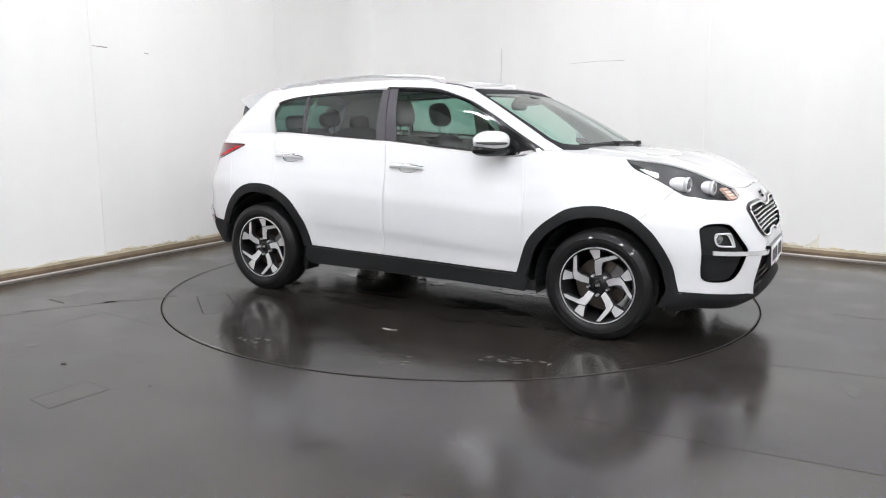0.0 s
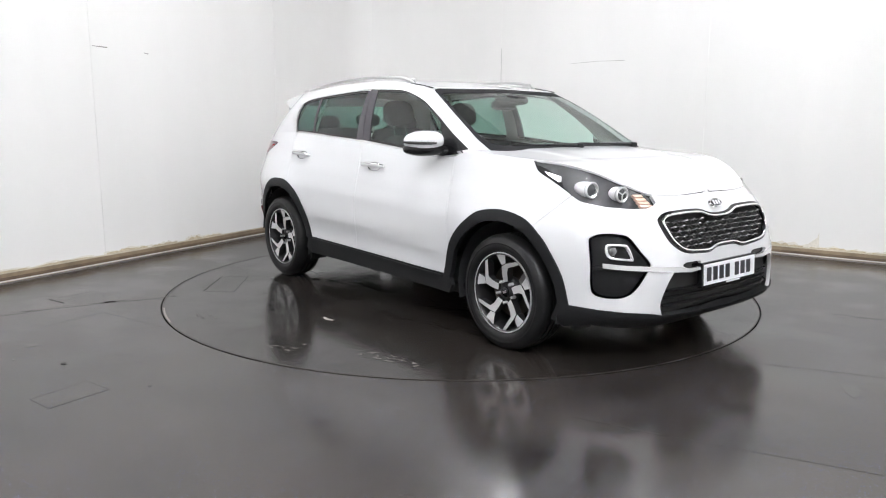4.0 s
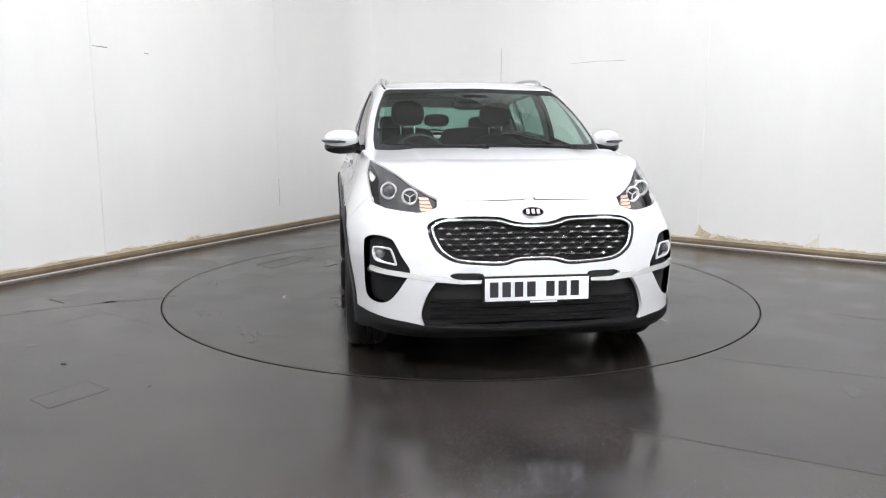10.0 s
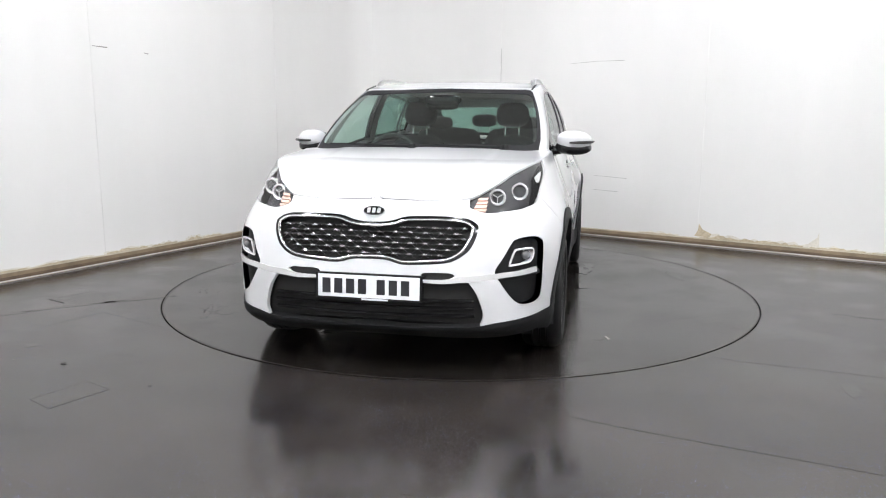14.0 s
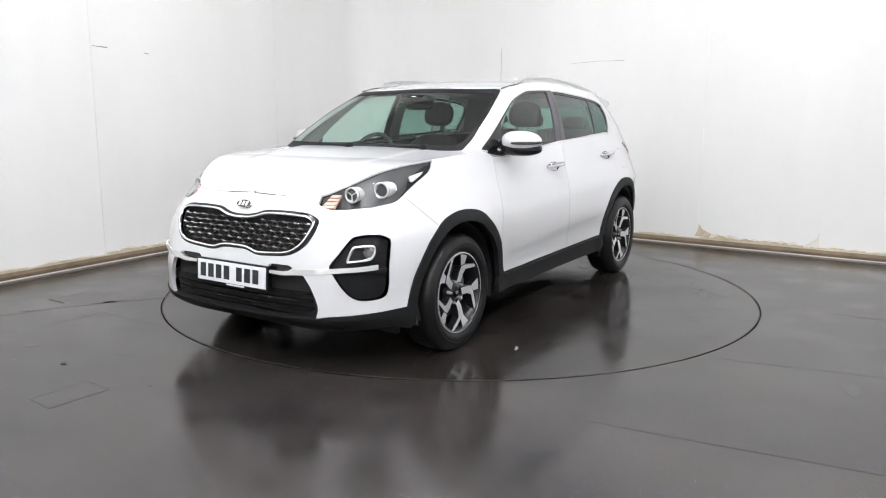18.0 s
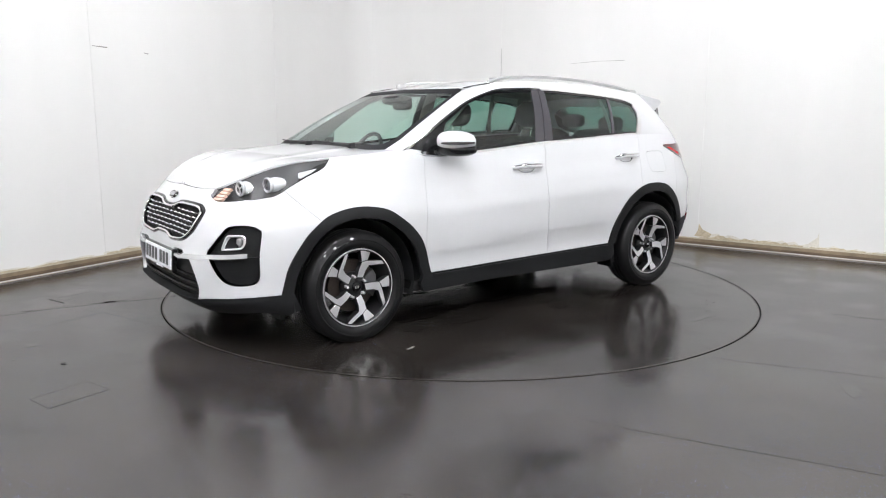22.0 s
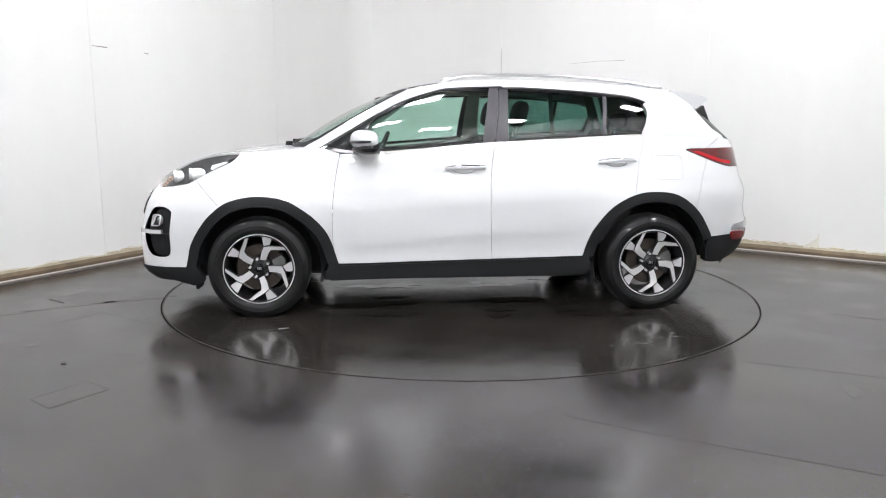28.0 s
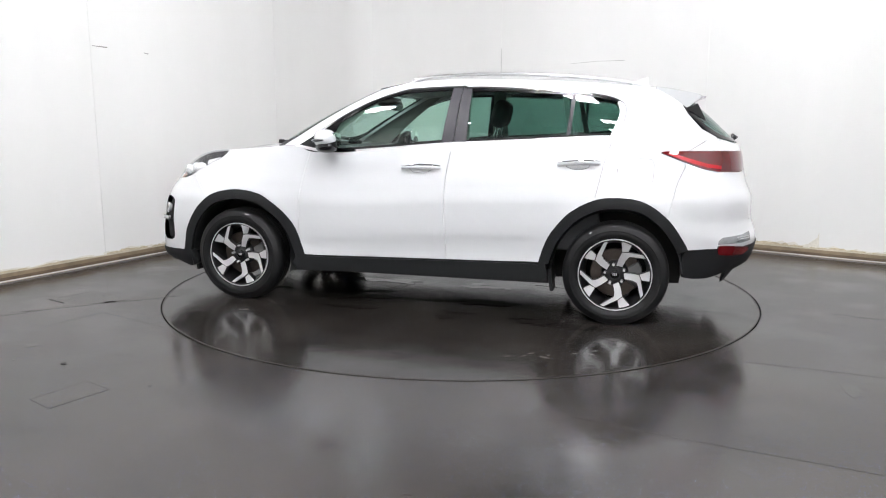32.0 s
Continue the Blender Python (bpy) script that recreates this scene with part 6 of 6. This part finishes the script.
def build_interior():
    build_seat("front_seat", -0.20, 0.37, 0.26)
    build_seat("front_seat", -0.12, -0.37, 0.26, 12)
    bench = new("rear_seat")
    bench.parent = car
    tagged(bench, "black cloth rear bench with three headrests")
    part("cushion", rounded(bmesh.new(), (-0.92, 0, 0.66), (0.27, 0.68, 0.10), 5), SEAT, bench, smooth=60)
    for y, w in ((0.34, 0.33), (-0.34, 0.33)):
        bm = rounded(bmesh.new(), (0, 0, 0.29), (0.08, w, 0.31), 5)
        bm.transform(Matrix.Translation((-1.16, y, 0.66)) @ Matrix.Rotation(radians(-20), 4, "Y"))
        part("backrest", bm, SEAT, bench, smooth=60)
    for y, z, h in ((0.42, 1.275, 0.062), (0.0, 1.300, 0.058), (-0.42, 1.275, 0.062)):
        part("headrest", rounded(bmesh.new(), (-1.36, y, z), (0.05, 0.115, h), 3.2), SEAT, bench, "black cloth headrest", 60)
        for d in (-0.045, 0.045):
            part("headrest_post", tube(bmesh.new(), [(-1.345, y + d, z - 0.11), (-1.355, y + d, z - 0.03)], 0.006), CHROME, bench)
    # dashboard
    vs, fs, n = [], [], 15
    for i in range(n):
        k = -1 + 2 * i / (n - 1)
        y = 0.74 * k
        front = 1.10 - 0.10 * abs(k) ** 2.5
        hood = 0.035 * math.exp(-((y + 0.37) / 0.17) ** 4)
        vs += [(front, y, 1.085), (0.88, y, 1.098), (0.70, y, 1.085 + hood), (0.60, y, 1.055 + hood), (0.565, y, 0.98), (0.62, y, 0.86), (0.60, y, 0.70), (0.80, y, 0.50), (front, y, 0.5)]
    for i in range(n - 1):
        for k in range(8):
            fs.append((9 * i + k, 9 * i + k + 1, 9 * i + 10 + k, 9 * i + 9 + k))
    dash = mesh("dashboard", vs, fs, TRIM_DARK, car, "dark grey dashboard", 50)
    part("centre_screen", box(bmesh.new(), 0.552, -0.12, 0.985, 0.575, 0.12, 1.085, 0.006), GLOSS_BLACK, dash)
    for y in (0.60, 0.20, -0.17, -0.62):
        part("air_vent", box(bmesh.new(), 0.556, y - 0.055, 0.99, 0.572, y + 0.055, 1.045, 0.006), SATIN, dash)
    part("centre_console", box(bmesh.new(), -0.30, -0.11, 0.33, 0.66, 0.11, 0.68, 0.03), TRIM_DARK, car, "dark centre console")
    # steering wheel on the right-hand side
    m = Matrix.Translation((0.52, -0.37, 1.03)) @ Matrix.Rotation(radians(-24), 4, "Y")
    bm = bmesh.new()
    nn, rr = 36, 10
    ring = [[bm.verts.new(m @ Vector((0.0155 * math.sin(2 * math.pi * j / rr), (0.183 + 0.0155 * math.cos(2 * math.pi * j / rr)) * math.cos(2 * math.pi * i / nn), (0.183 + 0.0155 * math.cos(2 * math.pi * j / rr)) * math.sin(2 * math.pi * i / nn)))) for j in range(rr)] for i in range(nn)]
    for i in range(nn):
        for j in range(rr):
            bm.faces.new((ring[i][j], ring[(i + 1) % nn][j], ring[(i + 1) % nn][(j + 1) % rr], ring[i][(j + 1) % rr]))
    wheel = part("steering_wheel", bm, TRIM_DARK, car, "black steering wheel", 60)
    part("wheel_boss", rounded(bmesh.new(), (0, 0, 0), (0.03, 0.075, 0.065), 3), TRIM_DARK, wheel, smooth=60).matrix_basis = m
    for a in (0, 180, 270):
        bm = tube(bmesh.new(), [(0.006, 0.06 * math.cos(radians(a)), 0.06 * math.sin(radians(a))), (0.0, 0.18 * math.cos(radians(a)), 0.18 * math.sin(radians(a)))], 0.014, 8)
        part("wheel_spoke", bm, SATIN, wheel, smooth=60).matrix_basis = m
    # inside mirror and camera housing at the screen's head
    part("inside_mirror", rounded(bmesh.new(), (0.415, -0.02, 1.405), (0.022, 0.115, 0.034), 3.5), GLOSS_BLACK, car, "black inside mirror", 60)
    part("camera_housing", rounded(bmesh.new(), (0.475, 0.0, 1.440), (0.085, 0.125, 0.036), 3), GLOSS_BLACK, car, "black camera housing behind the windscreen", 60)
    # linings
    roof_in = edge_run(roof, G_REAR + 0.2, G_FRONT - 0.05, 0.02, 60) + edge_run(roof, G_FRONT - 0.05, G_REAR + 0.2, 1.0, 60)
    panel("headlining", roof, roof_in, TRIM_LIGHT, car, "C", off=-0.035, rim=False, gap=0.0, step=0.08, label="pale grey headlining")
    for u0, u1, v0, v1 in ((0.50, 0.635, 0.03, 0.96), (-0.345, -0.20, 0.0, 1.0), (-1.76, -1.42, 0.0, 1.0), (-1.06, -1.01, 0.0, 1.0)):
        strip = [(u0, v0), (u1, v0), (u1, v1), (u0, v1)]
        panel("pillar_lining", cabin, strip, TRIM_LIGHT if u0 < 0 else material("pillar_grey", (0.16, 0.17, 0.16), 0.8), car, off=-0.030, rim=False, gap=0.0, label="grey pillar lining")
    cant = edge_run(cabin, -1.5, 0.55, 1.0, 30) + edge_run(cabin, 0.55, -1.5, 0.93, 30)
    panel("cant_lining", cabin, cant, TRIM_LIGHT, car, off=-0.030, rim=False, gap=0.0)
    for s in (1, -1):
        for x0, x1 in ((-0.18, 0.78), (-1.22, -0.28)):
            part("door_card", box(bmesh.new(), x0, s * 0.735 - 0.02, 0.45, x1, s * 0.735 + 0.02, 1.075 if x0 > -1 else 1.13, 0.015), TRIM_DARK, car, "dark door lining")
    part("load_cover", box(bmesh.new(), -1.95, -0.66, 1.06, -1.36, 0.66, 1.085, 0.01), TRIM_DARK, car, "black luggage cover")


build_headlamps()
build_grille()
build_plate()
build_nose_trim()
build_tail_lamps()
build_mirrors()
build_handles()
build_roof_trim()
build_wipers()
build_interior()


# ---- the turntable, and what moves ----
def build_turntable():
    t = new("turntable")
    tagged(t, "round dark vinyl turntable flush with the floor", "turntable")
    n = 128
    vs = [(TABLE_R * math.cos(2 * math.pi * i / n), TABLE_R * math.sin(2 * math.pi * i / n), z) for z in (0, -0.03) for i in range(n)]
    mesh("deck", vs, [tuple(range(n))] + [(n + i, n + (i + 1) % n, (i + 1) % n, i) for i in range(n)], TABLE, t, "dark damp vinyl deck")
    cover = [(-1.475, -1.356), (-1.353, -1.176), (-0.885, -1.506), (-1.048, -1.681)]
    for a, b, w in ((0, 1, 0.003), (1, 2, 0.004), (2, 3, 0.004), (3, 0, 0.006)):
        floor_strip("cover_joint", [cover[a], cover[b]], w, SEAM, "", t)
    floor_strip("scrape", [(1.222, 1.150), (1.262, 1.168), (1.285, 1.172)], 0.016, PALE_MARK, "", t, 0.002)
    floor_strip("drip", [(0.2, -1.35), (0.26, -1.36), (0.30, -1.34)], 0.02, PALE_MARK, "", t, 0.0015)
    for cx, cy, rx, ry, turn in ((1.106, -1.533, 0.10, 0.07, 0.4), (1.20, -1.40, 0.07, 0.05, 0.9), (1.272, 1.108, 0.04, 0.03, 0), (-1.55, 0.9, 0.09, 0.05, 0.5), (-0.7, 1.75, 0.12, 0.03, 0.2)):
        blotch("deck_stain", cx, cy, rx, ry, turn, DARK_FILM, "", t, 0.0006)
    rnd = random.Random(5)
    for x0, y0, x1, y1, count in ((1.03, -1.57, 1.33, -1.44, 16), (-0.45, -1.97, 0.0, -1.88, 9), (0.5, -1.88, 0.8, -1.80, 6), (-1.2, 1.5, -0.6, 1.75, 8)):
        for k in range(count):
            q = rnd.random()
            blotch("dried_splash", x0 + (x1 - x0) * q + rnd.gauss(0, 0.03), y0 + (y1 - y0) * q + rnd.gauss(0, 0.03), rnd.uniform(0.005, 0.028), rnd.uniform(0.003, 0.008), math.atan2(y1 - y0, x1 - x0) + rnd.gauss(0, 0.4), PALE_FLECK, "", t, 0.0009, 0.7)
    # water that dripped off the car and stands in thin ragged puddles
    water = material("standing_water", (0.012, 0.0105, 0.0095), 0.035, spec=0.5)
    nt = water.node_tree
    ripple, tc, bp = nt.nodes.new("ShaderNodeTexNoise"), nt.nodes.new("ShaderNodeTexCoord"), nt.nodes.new("ShaderNodeBump")
    ripple.inputs["Scale"].default_value = 16
    bp.inputs["Strength"].default_value, bp.inputs["Distance"].default_value = 0.12, 0.003
    nt.links.new(tc.outputs["Object"], ripple.inputs["Vector"])
    nt.links.new(ripple.outputs[0], bp.inputs["Height"])
    nt.links.new(bp.outputs[0], nt.nodes["Principled BSDF"].inputs["Normal"])
    rnd = random.Random(11)
    for k in range(60):
        row = (-0.92, -0.55, 0.0, 0.55, 0.92)[k % 5]
        cx, cy = rnd.uniform(-1.05, 1.15), row + rnd.gauss(0, 0.07)
        if k % 6 == 0:
            cx, cy = rnd.choice((-1.3, 1.4)) + rnd.gauss(0, 0.12), rnd.choice((-0.62, 0.62)) + rnd.gauss(0, 0.12)
        rx, ry, seed = rnd.uniform(0.03, 0.20), rnd.uniform(0.02, 0.06), rnd.uniform(0, 50)
        ring = []
        for a in np.linspace(0, 2 * math.pi, 41)[:-1]:
            w = 1 + 0.8 * noise.noise((1.9 * math.cos(a), 1.9 * math.sin(a), seed)) + 0.6 * noise.noise((5 * math.cos(a), 5 * math.sin(a), seed))
            ring.append((cx + rx * w * math.cos(a), cy + ry * w * math.sin(a), 0.0010 + 0.00003 * k))
        mesh("puddle", ring, [tuple(range(len(ring)))], water, t, "thin ragged puddle of clear water")
    arc = [(2.215 * math.cos(radians(a)), 2.215 * math.sin(radians(a))) for a in np.linspace(-109, -98, 10)]
    floor_strip("edge_wear", arc, 0.014, PALE_MARK, "", t, 0.0015)
    trim = [((TABLE_R - 0.004) * math.cos(2 * math.pi * i / 96), (TABLE_R - 0.004) * math.sin(2 * math.pi * i / 96)) for i in range(97)]
    floor_strip("edge_trim", trim, 0.008, material("worn_edge", (0.06, 0.055, 0.05), 0.35, metal=0.5, stain=0.8), "", t, 0.0015)
    return t


turntable = build_turntable()
CAR_AT = pose(0.0974, -0.006, 0)
START, SPEED = -28.84, 5.1466


def motions():
    rows, deck = [], []
    for i in range(17):
        t = 2.0 * i
        turn = pose(0, 0, 0, 0, 0, START - SPEED * t)
        rows.append((t, turn @ CAR_AT))
        deck.append((t, turn))
    walk(car, rows)
    walk(turntable, deck)


motions()
